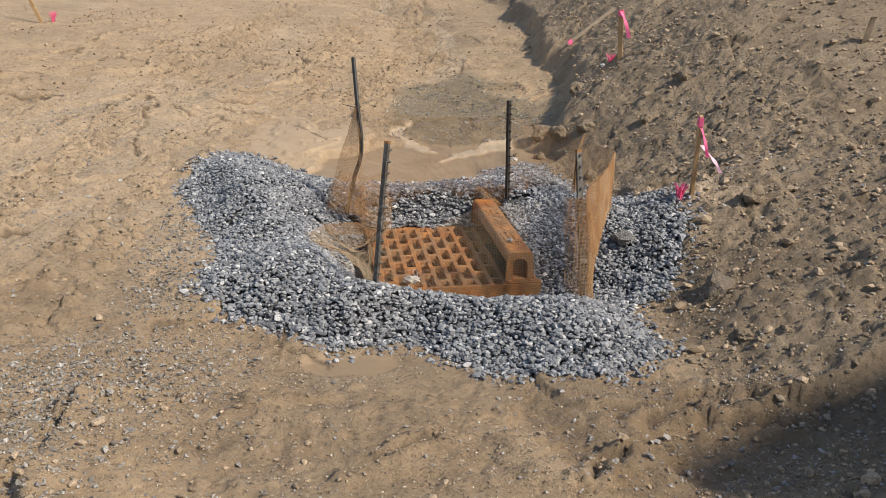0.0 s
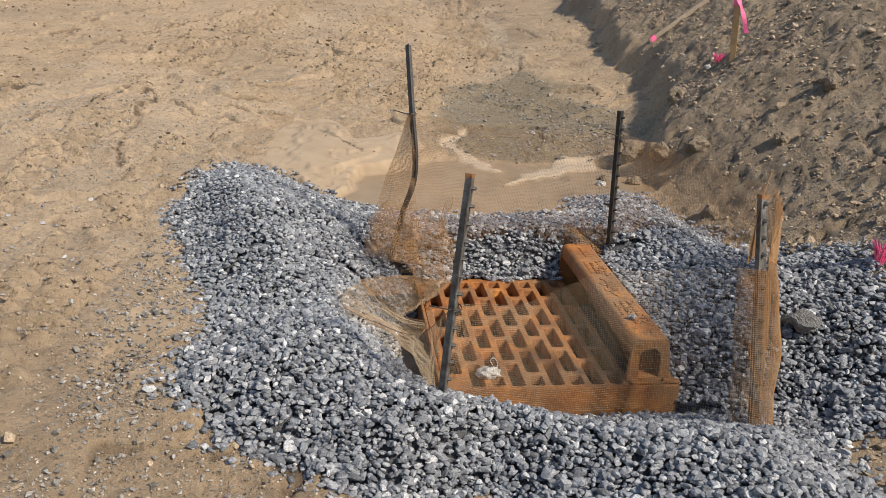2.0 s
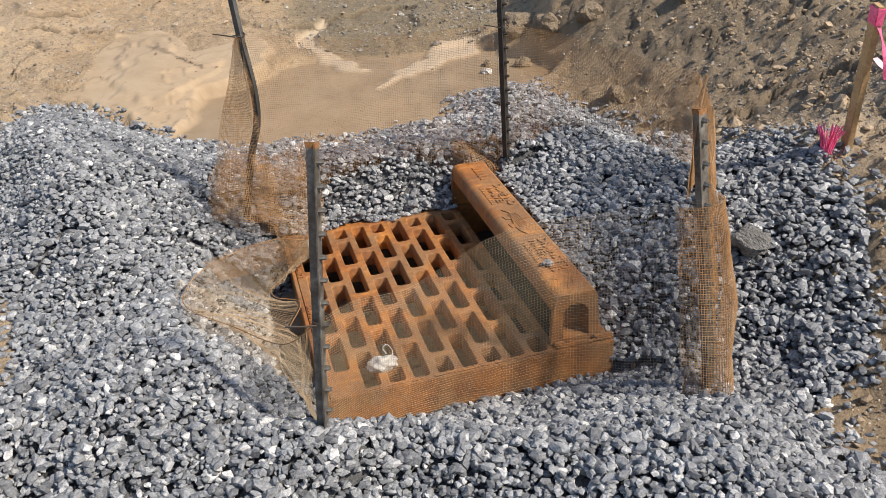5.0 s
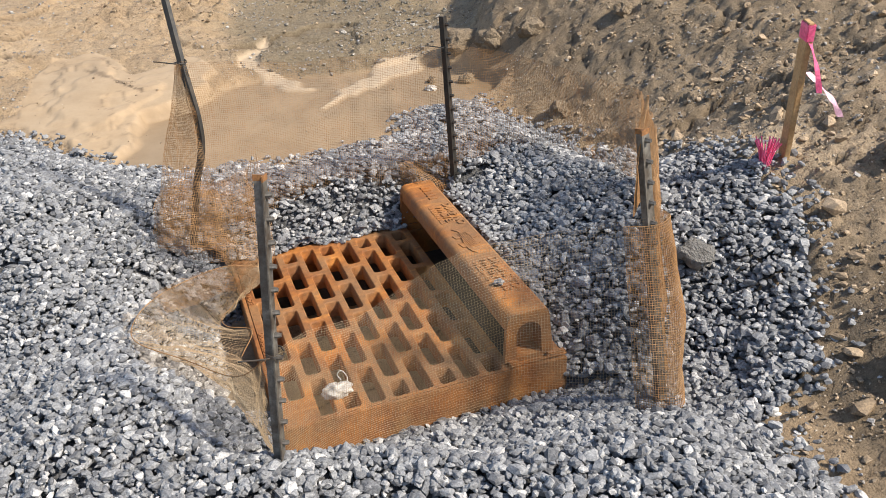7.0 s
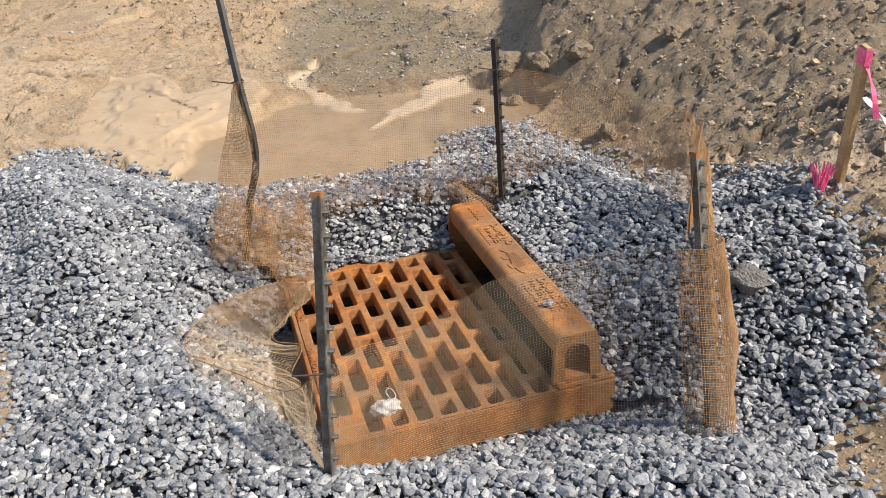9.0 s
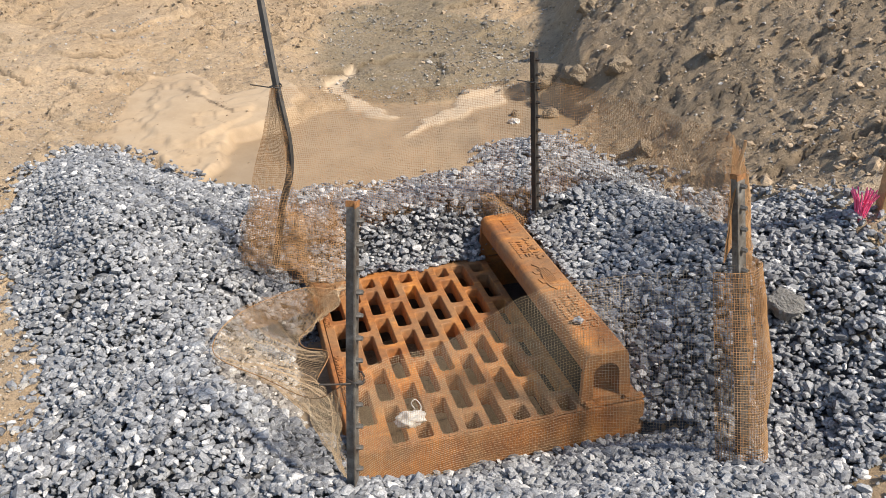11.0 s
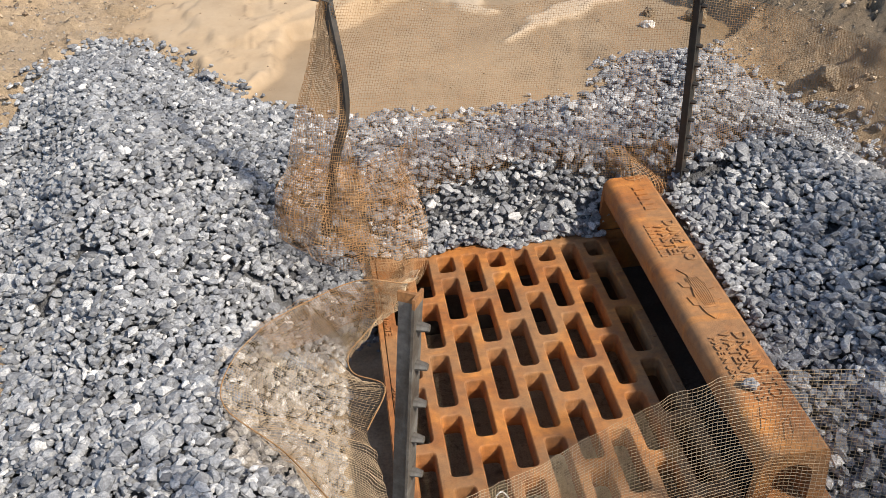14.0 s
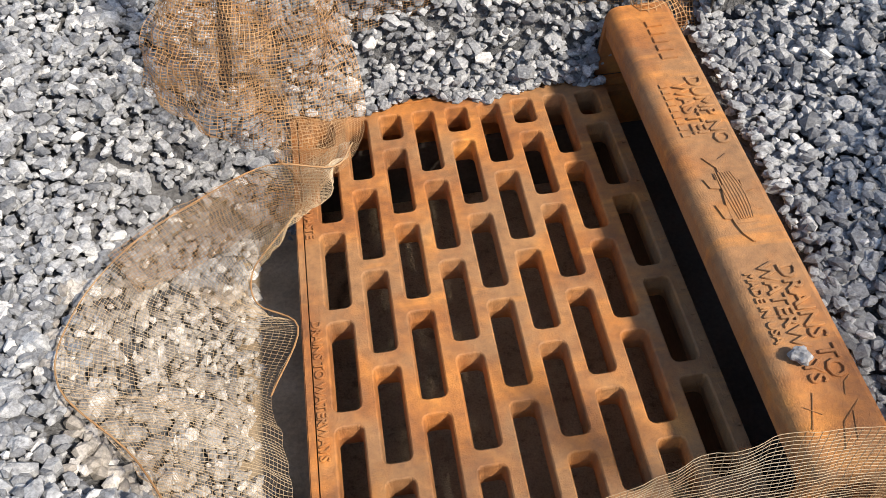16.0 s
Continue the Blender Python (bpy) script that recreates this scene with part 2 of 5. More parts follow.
# ---- the lie of the land ----
def hash2(ix, iy, seed):
    h = (ix.astype(np.int64) * 374761393 + iy.astype(np.int64) * 668265263 + seed * 974634541) & 0xFFFFFFFF
    h = ((h ^ (h >> 13)) * 1274126177) & 0xFFFFFFFF
    return ((h ^ (h >> 16)) & 0xFFFFFF) / float(0xFFFFFF)


def vnoise(x, y, seed=0):
    ix, iy = np.floor(x), np.floor(y)
    fx, fy = x - ix, y - iy
    fx, fy = fx * fx * (3 - 2 * fx), fy * fy * (3 - 2 * fy)
    a, b, c, d = hash2(ix, iy, seed), hash2(ix + 1, iy, seed), hash2(ix, iy + 1, seed), hash2(ix + 1, iy + 1, seed)
    return (a + (b - a) * fx) * (1 - fy) + (c + (d - c) * fx) * fy - 0.5


def fbm(x, y, scale, octaves=4, seed=0, gain=0.5):
    out, amp = 0.0, 1.0
    for o in range(octaves):
        out = out + amp * vnoise(x * scale + 17.3 * o, y * scale - 9.1 * o, seed + o)
        scale, amp = scale * 2.03, amp * gain
    return out


def sstep(a, b, x):
    t = np.clip((x - a) / (b - a), 0, 1)
    return t * t * (3 - 2 * t)


def softplus(x, k):
    return np.logaddexp(0, x / k) * k


def bump2(x, y, cx, cy, sx, sy, turn=0.0):
    c, s = math.cos(turn), math.sin(turn)
    u, v = (x - cx) * c + (y - cy) * s, -(x - cx) * s + (y - cy) * c
    return np.exp(-0.5 * ((u / sx) ** 2 + (v / sy) ** 2))


def toe(y):
    """Where the spoil bank on the right begins."""
    return 1.12 + 0.14 * bump2(0 * y, y, 0, -1.05, 1, 0.3) + 0.35 * sstep(-1.4, 1.2, y) + 0.50 * sstep(1.2, 3.0, y) + 0.45 * sstep(3.0, 6.0, y) + 0.4 * sstep(6.0, 10.0, y) - 0.25 * sstep(-2.2, -3.6, y) + 0.12 * np.sin(2.1 * y)


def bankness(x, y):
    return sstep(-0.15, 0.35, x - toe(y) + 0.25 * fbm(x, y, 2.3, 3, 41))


# broken ridges and cracks that run over the soil
SCARS = [[(-1.25, -1.82), (-1.29, -2.17), (-1.33, -2.6)], [(-1.12, -1.85), (-0.93, -1.88)], [(-0.57, -1.92), (-0.41, -1.81)], [(-0.33, -2.44), (-0.15, -2.36), (0.03, -2.3)],
         [(-1.69, 1.6), (-1.75, 2.7), (-1.71, 3.5), (-1.58, 3.9), (-1.3, 3.8), (-0.98, 3.55)], [(-2.0, 1.82), (-1.82, 1.57)], [(-1.65, 3.1), (-1.16, 2.5)],
         [(-2.9, 5.0), (-2.82, 6.5), (-2.25, 7.6)], [(0.83, -2.2), (1.11, -2.24), (1.4, -2.3)], [(0.53, -2.6), (0.64, -2.47), (0.82, -2.4)], [(-1.0, -1.04), (-0.84, -1.06)],
         [(-2.58, 1.85), (-2.28, 2.84), (-1.87, 3.46), (-1.13, 4.57), (-0.28, 5.67)],
         [(-3.1, 3.52), (-2.71, 4.35), (-2.13, 5.99), (-1.38, 8.3)],
         [(-2.72, 3.15), (-2.28, 3.91), (-1.88, 5.62), (-1.18, 7.38)],
         [(-1.21, 3.02), (-0.71, 2.78), (-0.43, 2.33), (-0.25, 2.07)],
         [(-0.9, -1.05), (-0.61, -1.16), (-0.38, -1.42), (-0.31, -1.75)]]


def scar_distance(x, y):
    u, v = x + 0.09 * fbm(x, y, 6.0, 4, 121), y + 0.09 * fbm(x, y, 6.0, 4, 131)
    best = np.full(np.shape(x), 9.0)
    for line in SCARS:
        for (ax, ay), (bx, by) in zip(line, line[1:]):
            ex, ey = bx - ax, by - ay
            t = np.clip(((u - ax) * ex + (v - ay) * ey) / (ex * ex + ey * ey), 0, 1)
            best = np.minimum(best, np.hypot(u - ax - t * ex, v - ay - t * ey))
    return best


def scar_gaps(x, y):
    return sstep(-0.22, 0.0, fbm(x, y, 3.1, 3, 141))


POOL = [(-0.42, 1.25), (-0.27, 1.82), (0.0, 1.98), (0.27, 2.28), (0.6, 2.22), (0.92, 2.12), (1.28, 2.2), (1.5, 1.85), (1.52, 1.45), (1.1, 1.15), (0.75, 0.85), (-0.1, 0.8), (-0.4, 1.05)]
SILT = [(-0.95, 1.95), (-0.78, 2.6), (-0.5, 2.75), (-0.3, 2.4), (0.05, 2.5), (0.1, 2.1), (-0.1, 1.9), (-0.35, 1.25), (-0.7, 1.62)]
STONY = [(0.40, 2.35), (0.45, 3.6), (0.8, 4.4), (1.15, 4.9), (1.65, 4.3), (1.75, 3.4), (1.35, 2.25), (0.75, 2.05)]
TONGUES = [[(0.60, 1.60, 0.02), (0.90, 1.88, 0.06), (1.16, 2.10, 0.12), (1.28, 2.2, 0.05)], [(0.62, 1.95, 0.02), (0.44, 2.2, 0.06), (0.36, 2.5, 0.05), (0.5, 2.9, 0.03)]]


def inside_distance(x, y, poly):
    """Distance to a closed outline, positive inside."""
    best, sign = np.full(np.shape(x), 1e9), np.zeros(np.shape(x), bool)
    for (ax, ay), (bx, by) in zip(poly, poly[1:] + poly[:1]):
        ex, ey = bx - ax, by - ay
        t = np.clip(((x - ax) * ex + (y - ay) * ey) / (ex * ex + ey * ey), 0, 1)
        best = np.minimum(best, np.hypot(x - ax - t * ex, y - ay - t * ey))
        cross = ((ay > y) != (by > y)) & (x < (bx - ax) * (y - ay) / ((by - ay) or 1e-9) + ax)
        sign ^= cross
    return np.where(sign, best, -best)


def pool_mask(x, y):
    return sstep(-0.015, 0.025, inside_distance(x, y, POOL) + 0.10 * fbm(x, y, 3.4, 4, 201))


def silt_distance(x, y):
    return inside_distance(x, y, SILT) + 0.16 * fbm(x, y, 3.0, 4, 203)


def silt_mask(x, y):
    return sstep(-0.01, 0.02, silt_distance(x, y)) * (1 - pool_mask(x, y))


def tongue_mask(x, y):
    """Pale silt washed out in narrow tongues over the pool's edge."""
    u, v = x + 0.10 * fbm(x, y, 4.0, 3, 205), y + 0.10 * fbm(x, y, 4.0, 3, 206)
    best = np.full(np.shape(x), -9.0)
    for line in TONGUES:
        for (ax, ay, aw), (bx, by, bw) in zip(line, line[1:]):
            ex, ey = bx - ax, by - ay
            t = np.clip(((u - ax) * ex + (v - ay) * ey) / (ex * ex + ey * ey), 0, 1)
            best = np.maximum(best, aw + t * (bw - aw) - np.hypot(u - ax - t * ex, v - ay - t * ey))
    return sstep(-0.01, 0.015, best + 0.03 * fbm(x, y, 12, 3, 207))


def stony_mask(x, y):
    return sstep(-0.15, 0.12, inside_distance(x, y, STONY) + 0.35 * fbm(x, y, 2.2, 4, 209)) * (1 - pool_mask(x, y))


def puddle_mask(x, y):
    """Smooth silt puddles in front of the berm and beside it."""
    d1 = 1 - np.hypot((x + 0.20) / 0.25, (y + 1.50) / 0.13)
    d2 = 1 - np.hypot((x + 1.12) / 0.09, (y + 0.35) / 0.26)
    d3 = 1 - np.hypot((x + 1.0) / 0.14, (y + 0.72) / 0.10)
    return sstep(-0.1, 0.25, np.maximum(np.maximum(d1, d2), d3) + 0.5 * fbm(x, y, 5, 3, 211))


def closeness(x, y):
    """One over the ground round the drain, fading to nothing far off, where the soil is left plain."""
    out = np.maximum(np.maximum(np.abs(x - 0.1) - 2.8, -y - 3.0), 0.22 * (y - 3.2))
    return sstep(1.7, 0.3, out)


def crack_lines(x, y):
    """Thin dark breaks along the edges of the dried crust."""
    plate, crust = fbm(x, y, 2.4, 4, 65), fbm(x, y, 1.15, 3, 61)
    a = sstep(0.016, 0.004, np.abs(plate - 0.012)) * sstep(0.05, 0.25, fbm(x, y, 0.9, 2, 66))
    b = sstep(0.011, 0.003, np.abs(crust)) * sstep(-0.05, 0.2, fbm(x, y, 2.1, 2, 67))
    pool = sstep(0.1, 0.3, bump2(x, y, 0.42, 1.68, 0.85, 0.5))
    c = sstep(0.026, 0.010, scar_distance(x, y)) * scar_gaps(x, y)
    rills = 0.45 * silt_mask(x, y) * sstep(0.028, 0.006, np.abs(fbm(x * 1.6, y, 3.2, 3, 231))) * sstep(-0.1, 0.1, fbm(x, y, 2.0, 2, 233))
    return np.clip(np.clip(a + b, 0, 1) * (1 - pool) + c + rills, 0, 1) * 0.85 * closeness(x, y)


TRACKS = [(-3.1, 0.12, 0.2, -0.6, 3.6), (-2.3, 0.12, 0.23, -1.2, 4.0), (-1.56, 0.12, 0.23, -1.5, 2.6), (-0.55, 0.2, 0.24, 2.9, 13.0), (-1.28, 0.2, 0.3, 3.0, 13.0), (-2.6, 0.2, 0.3, 4.0, 13.0), (0.55, 0.1, 0.2, 4.6, 12.0)]


def track_prints(x, y):
    """Rows of cleat marks left by crawler tracks: their relief, and where they are."""
    relief, where = 0.0, 0.0
    for centre, lean, half, y0, y1 in TRACKS:
        u = x - lean * y - centre + 0.06 * fbm(x, y, 1.5, 2, 35)
        mask = sstep(half, half - 0.05, np.abs(u)) * sstep(y0, y0 + 0.6, y) * sstep(y1, y1 - 0.6, y) * sstep(-0.36, -0.12, fbm(x, y, 1.6, 3, 33))
        wave = np.sin((y + 0.1 * u + 0.02 * fbm(x, y, 6, 2, 37)) * 2 * math.pi / 0.115)
        relief = relief + mask * (0.040 * sstep(0.25, 0.75, wave) * (0.15 + 1.0 * sstep(-0.2, 0.12, vnoise(x * 15, y * 8.7, 38))) - 0.012)
        where = np.maximum(where, mask)
    return relief, where


def ground_z(x, y):
    x, y = np.asarray(x, float), np.asarray(y, float)
    z = 0.09 * softplus(y - 0.1, 0.35) - 0.035 * softplus(y - 5.5, 0.8) + 0.06 * softplus(-x - 0.7, 0.3) - 0.03 * softplus(-x - 3.5, 0.5)
    z = z + 0.05 * softplus(-y - 1.9, 0.25)
    # wash-out with the muddy pool behind the drain
    pool = sstep(-0.3, 0.1, inside_distance(x, y, POOL))
    z = z * (1 - pool) + 0.128 * pool
    # track rut running away, up the grade
    rut = np.exp(-0.5 * ((x - 0.95 - 0.12 * np.sin(y * 0.9)) / 0.42) ** 2) * sstep(2.2, 3.2, y)
    z = z - 0.10 * rut
    # hollow in front
    z = z - 0.05 * bump2(x, y, -0.25, -1.38, 0.5, 0.28)
    # spoil bank
    d = x - toe(y)
    steep = 0.40 + 0.30 * sstep(-0.2, 1.2, y) + 0.23 * sstep(-2.2, -3.2, y)
    rise = softplus(d, 0.12) * steep
    rise = 1.45 * np.tanh(rise / 1.45)
    # undercut foot of the far bank; unseen heap added to shade the walk's start
    jag = d + 0.16 * fbm(x, y, 2.6, 4, 44)
    rise = rise + 0.18 * sstep(0.02, 0.22, jag) * sstep(1.1, 2.2, y) * sstep(13.0, 9.0, y)
    rise = rise + 0.82 * sstep(1.5, 2.4, x + 0.2 * fbm(x, y, 0.8, 3, 45)) * sstep(-2.75, -3.6, y + 0.2 * fbm(x, y, 0.9, 3, 46)) * sstep(6.5, 3.2, x) * sstep(-8.0, -4.6, y)
    lumps = sstep(0.0, 0.5, d)
    z = z + rise + lumps * (0.05 * fbm(x, y, 1.3, 3, 3) + 0.012 * closeness(x, y) * fbm(x, y, 9.0, 4, 5, 0.75))
    z = z + 0.15 * sstep(1.1, 1.45, x) * bump2(0 * x, y, 0, -0.45, 1, 0.42) * sstep(3.2, 1.9, x)
    # crumbly churned soil in the foreground
    z = z + sstep(-1.5, -2.2, y) * 0.025 * fbm(x, y, 2.6, 3, 13)
    # rough soil everywhere, smoother on the washed sand
    wash = np.clip(bump2(x, y, 0.45, 1.75, 0.8, 0.5) + bump2(x, y, -0.2, -1.45, 0.6, 0.3), 0, 1)
    rough = 0.22 + 0.6 * sstep(-0.05, 0.3, fbm(x, y, 1.1, 3, 25)) + 0.5 * sstep(-1.5, -2.2, y) + 0.8 * sstep(-0.1, 0.4, d)
    rough = np.clip(rough, 0, 1.1) * (1 - 0.97 * wash) * closeness(x, y) * (1 - 0.8 * track_prints(x, y)[1])
    z = z + (1 - 0.95 * wash) * (0.05 * fbm(x, y, 1.3, 3, 11) + 0.008 * closeness(x, y) * fbm(x, y, 6.5, 3, 21))
    z = z + rough * (0.036 * np.abs(vnoise(x * 9, y * 9, 81)) + 0.030 * np.abs(vnoise(x * 17, y * 17, 82)) + 0.024 * np.abs(vnoise(x * 30, y * 30, 83)) - 0.02)
    # crawler track prints
    z = z + track_prints(x, y)[0]
    # thin dried plates of silt with broken edges
    plate = fbm(x, y, 2.4, 4, 65)
    z = z + closeness(x, y) * (0.010 * sstep(0.02, 0.035, plate) + 0.008 * sstep(0.16, 0.17, plate) - 0.014 * sstep(0.014, 0.0, np.abs(plate - 0.005)) * sstep(0.0, 0.2, fbm(x, y, 0.9, 2, 66)))
    # broken crust edges
    crust = fbm(x, y, 1.15, 3, 61)
    z = z + closeness(x, y) * 0.026 * sstep(0.0, 0.012, crust) * sstep(0.3, 0.1, np.abs(crust)) * (1 - wash)
    # scars: lumpy raised lips, the block in front and the step under the bank's shelf
    sc = scar_distance(x, y)
    z = z + scar_gaps(x, y) * np.exp(-((sc - 0.045) / 0.035) ** 2) * (0.006 + 0.02 * sstep(-1.0, -1.8, y) + 0.045 * np.abs(fbm(x, y, 23, 3, 151)))
    z = z + 0.05 * sstep(-1.31, -1.26, x + 0.05 * (y + 2.2) + 0.05 * fbm(x, y, 7, 3, 161)) * sstep(-0.7, -1.2, x) * sstep(-1.75, -1.9, y) * sstep(-3.3, -2.7, y)
    z = z - 0.07 * sstep(-2.2, -2.27, y + 0.06 * fbm(x, y, 6, 3, 163)) * sstep(0.72, 0.86, x) * sstep(2.6, 1.7, x) * sstep(-2.9, -2.4, y)
    z = z - 0.02 * bump2(x, y, 0.53, -2.3, 0.07, 0.3, 0.2)
    # rough crumbly bank
    z = z + closeness(x, y) * sstep(0.05, 0.4, d) * (0.011 * fbm(x, y, 6.2, 5, 171, 0.65) + 0.024 * np.abs(fbm(x, y, 17, 4, 173, 0.7)))
    z = z - 0.016 * crack_lines(x, y)
    # still, flat silt of the pool and the puddles, thin plates with raised broken rims beside them
    pm, sm, tm, um = pool_mask(x, y), silt_mask(x, y), tongue_mask(x, y), puddle_mask(x, y)
    z = z * (1 - pm) + 0.120 * pm
    soft = 0.09 * softplus(y - 0.1, 0.35) + 0.03 + 0.03 * fbm(x, y, 1.3, 2, 213)
    edge = silt_distance(x, y)
    soft = soft + 0.012 * sstep(0.0, 0.015, edge) + 0.012 * sstep(0.12, 0.13, edge + 0.2 * fbm(x, y, 4, 3, 215)) + 0.01 * sstep(0.2, 0.21, edge + 0.3 * fbm(x, y, 5, 3, 217))
    z = z * (1 - 0.9 * sm) + 0.9 * sm * soft
    z = z * (1 - tm) + tm * (np.minimum(z, 0.128 + 0.05 * softplus(y - 1.9, 0.1)) + 0.014)
    return z * (1 - um) + um * (-0.052 + 0.1 * sstep(-0.3, -0.9, x) + 0.05 * sstep(-1.2, -0.3, y))


# ---- gravel berm round the drain ----
OUTLINE = [(-0.96, -0.86), (-0.93, -0.6), (-0.90, -0.33), (-0.97, 0.0), (-1.08, 0.35), (-1.24, 0.95), (-1.23, 1.45), (-1.04, 1.86), (-0.84, 1.70), (-0.46, 1.24), (-0.15, 1.0), (0.4, 0.96),
           (0.82, 1.0), (1.02, 1.32), (1.28, 1.28), (1.48, 0.9), (1.52, 0.3), (1.64, 0.0), (1.66, -0.45), (1.56, -0.85), (1.42, -1.1), (1.25, -1.24), (1.12, -1.28),
           (1.09, -1.42), (1.14, -1.62), (1.04, -1.80), (0.86, -1.92), (0.64, -1.93), (0.42, -1.72), (0.17, -1.47), (0.0, -1.33), (-0.28, -1.34), (-0.51, -1.19), (-0.8, -0.98)]
RECT = (-0.05, 0.815, -0.72, 0.355)


def berm(x, y):
    """Height of the stone surface and the distance inside its edge."""
    sd = inside_distance(x, y, OUTLINE) + 0.10 * fbm(x, y, 3.2, 3, 91)
    thick = 0.10 + 0.07 * bump2(x, y, -0.66, 0.2, 0.22, 0.75) + 0.08 * bump2(x, y, -0.36, -0.72, 0.26, 0.25) + 0.07 * bump2(x, y, -0.88, 1.15, 0.25, 0.3)
    thick = thick + 0.11 * bump2(x, y, -0.86, 0.5, 0.22, 0.32) + 0.04 * bump2(x, y, -0.5, 0.5, 0.2, 0.2) - 0.06 * bump2(x, y, -0.75, -0.28, 0.22, 0.2)
    thick = thick + 0.06 * bump2(x, y, 1.2, 0.6, 0.3, 0.5) + 0.08 * bump2(x, y, 0.0, -1.16, 0.32, 0.12) + 0.06 * bump2(x, y, 0.4, 0.5, 0.4, 0.14)
    thick = thick - 0.12 * bump2(x, y, 0.75, -0.97, 0.36, 0.15) - 0.07 * bump2(x, y, 0.36, -0.98, 0.14, 0.12) - 0.08 * bump2(x, y, 1.15, -1.0, 0.16, 0.2)
    thick = thick + 0.05 * bump2(x, y, 0.8, -1.45, 0.25, 0.2) + 0.04 * bump2(x, y, 1.2, -0.3, 0.2, 0.35)
    g = ground_z(x, y)
    base = 0.02 + 0.07 * softplus(y - 0.2, 0.3) + 0.06 * softplus(x - 0.9, 0.1) + 0.09 * sstep(1.0, 1.35, x) * bump2(0 * x, y, 0, -0.42, 1, 0.4)
    base = g + (np.maximum(base, 0.5 * g) - g) * sstep(0.0, 0.4, sd)
    z = base + thick * sstep(-0.04, 0.36, sd)  + 0.012 * fbm(x, y, 9.0, 3, 95)
    x0, x1, y0, y1 = RECT
    dl, dr, df, db = x0 - x, x - x1, y0 - y, y - y1
    zin = np.full(np.shape(x), -0.115)
    zin = np.where(dl > np.maximum(df, db), -0.15 + 0.11 * sstep(0.05, 0.3, y) + 0.12 * sstep(-0.4, -0.65, y), zin)
    zin = np.where(dr > np.maximum(df, db), -0.06 + 0.17 * sstep(-0.72, -0.2, y), zin)
    zin = np.where(db > np.maximum(dl, dr), 0.035, zin)
    out = np.hypot(np.maximum(np.maximum(dl, dr), 0), np.maximum(np.maximum(df, db), 0))
    width = np.where(dl > 0, 0.34, np.where(db > 0, 0.12, np.where(df > 0, 0.34, 0.30)))
    out_l = np.where((dl > 0) & (y > -0.55) & (y < 0.12), np.maximum(out - 0.05, 0), out)
    near = sstep(0.0, 1.0, out_l / width)
    z = zin * (1 - near) + z * near
    return z, sd, out


def grid_mesh(name, xs, ys, zfun, keep=None, mats=(), attrs=None):
    X, Y = np.meshgrid(xs, ys)
    Z = zfun(X, Y)
    nx, ny = len(xs), len(ys)
    idx = np.arange(nx * ny).reshape(ny, nx)
    quads = np.stack([idx[:-1, :-1], idx[:-1, 1:], idx[1:, 1:], idx[1:, :-1]], -1).reshape(-1, 4)
    if keep is not None:
        k = keep(X, Y)
        kq = (k[:-1, :-1] | k[:-1, 1:] | k[1:, 1:] | k[1:, :-1]).reshape(-1)
        quads = quads[kq]
    me = bpy.data.meshes.new(name)
    co = np.stack([X, Y, Z], -1).reshape(-1, 3)
    used = np.unique(quads)
    remap = np.full(nx * ny, -1)
    remap[used] = np.arange(len(used))
    me.from_pydata(co[used].tolist(), [], remap[quads].tolist())
    for key, f in (attrs or {}).items():
        a = me.attributes.new(key, "FLOAT", "POINT")
        a.data.foreach_set("value", f(co[used][:, 0], co[used][:, 1]).astype(np.float32))
    for m in mats:
        me.materials.append(m)
    me.shade_smooth()
    return me


def spread(lo, hi, step, far, growth, ahead=0):
    mid = list(np.arange(lo, hi, step))
    left, s, v = [], step, lo
    while v > -far:
        s *= growth
        v -= s
        left.append(v)
    right, s, v = [], step, mid[-1]
    while v < far:
        s *= 1.006 if v < ahead else growth
        v += s
        right.append(v)
    return np.array(left[::-1] + mid + right)


def dug_ground(x, y):
    z = ground_z(x, y)
    b, sd, out = berm(x, y)
    z = np.where((sd > 0.02) & (out > 0), np.minimum(z, b - 0.03), z)
    pit = (x > -0.22) & (x < 0.86) & (y > -0.82) & (y < 0.46)
    return np.where(pit, np.minimum(z, -0.30), z)


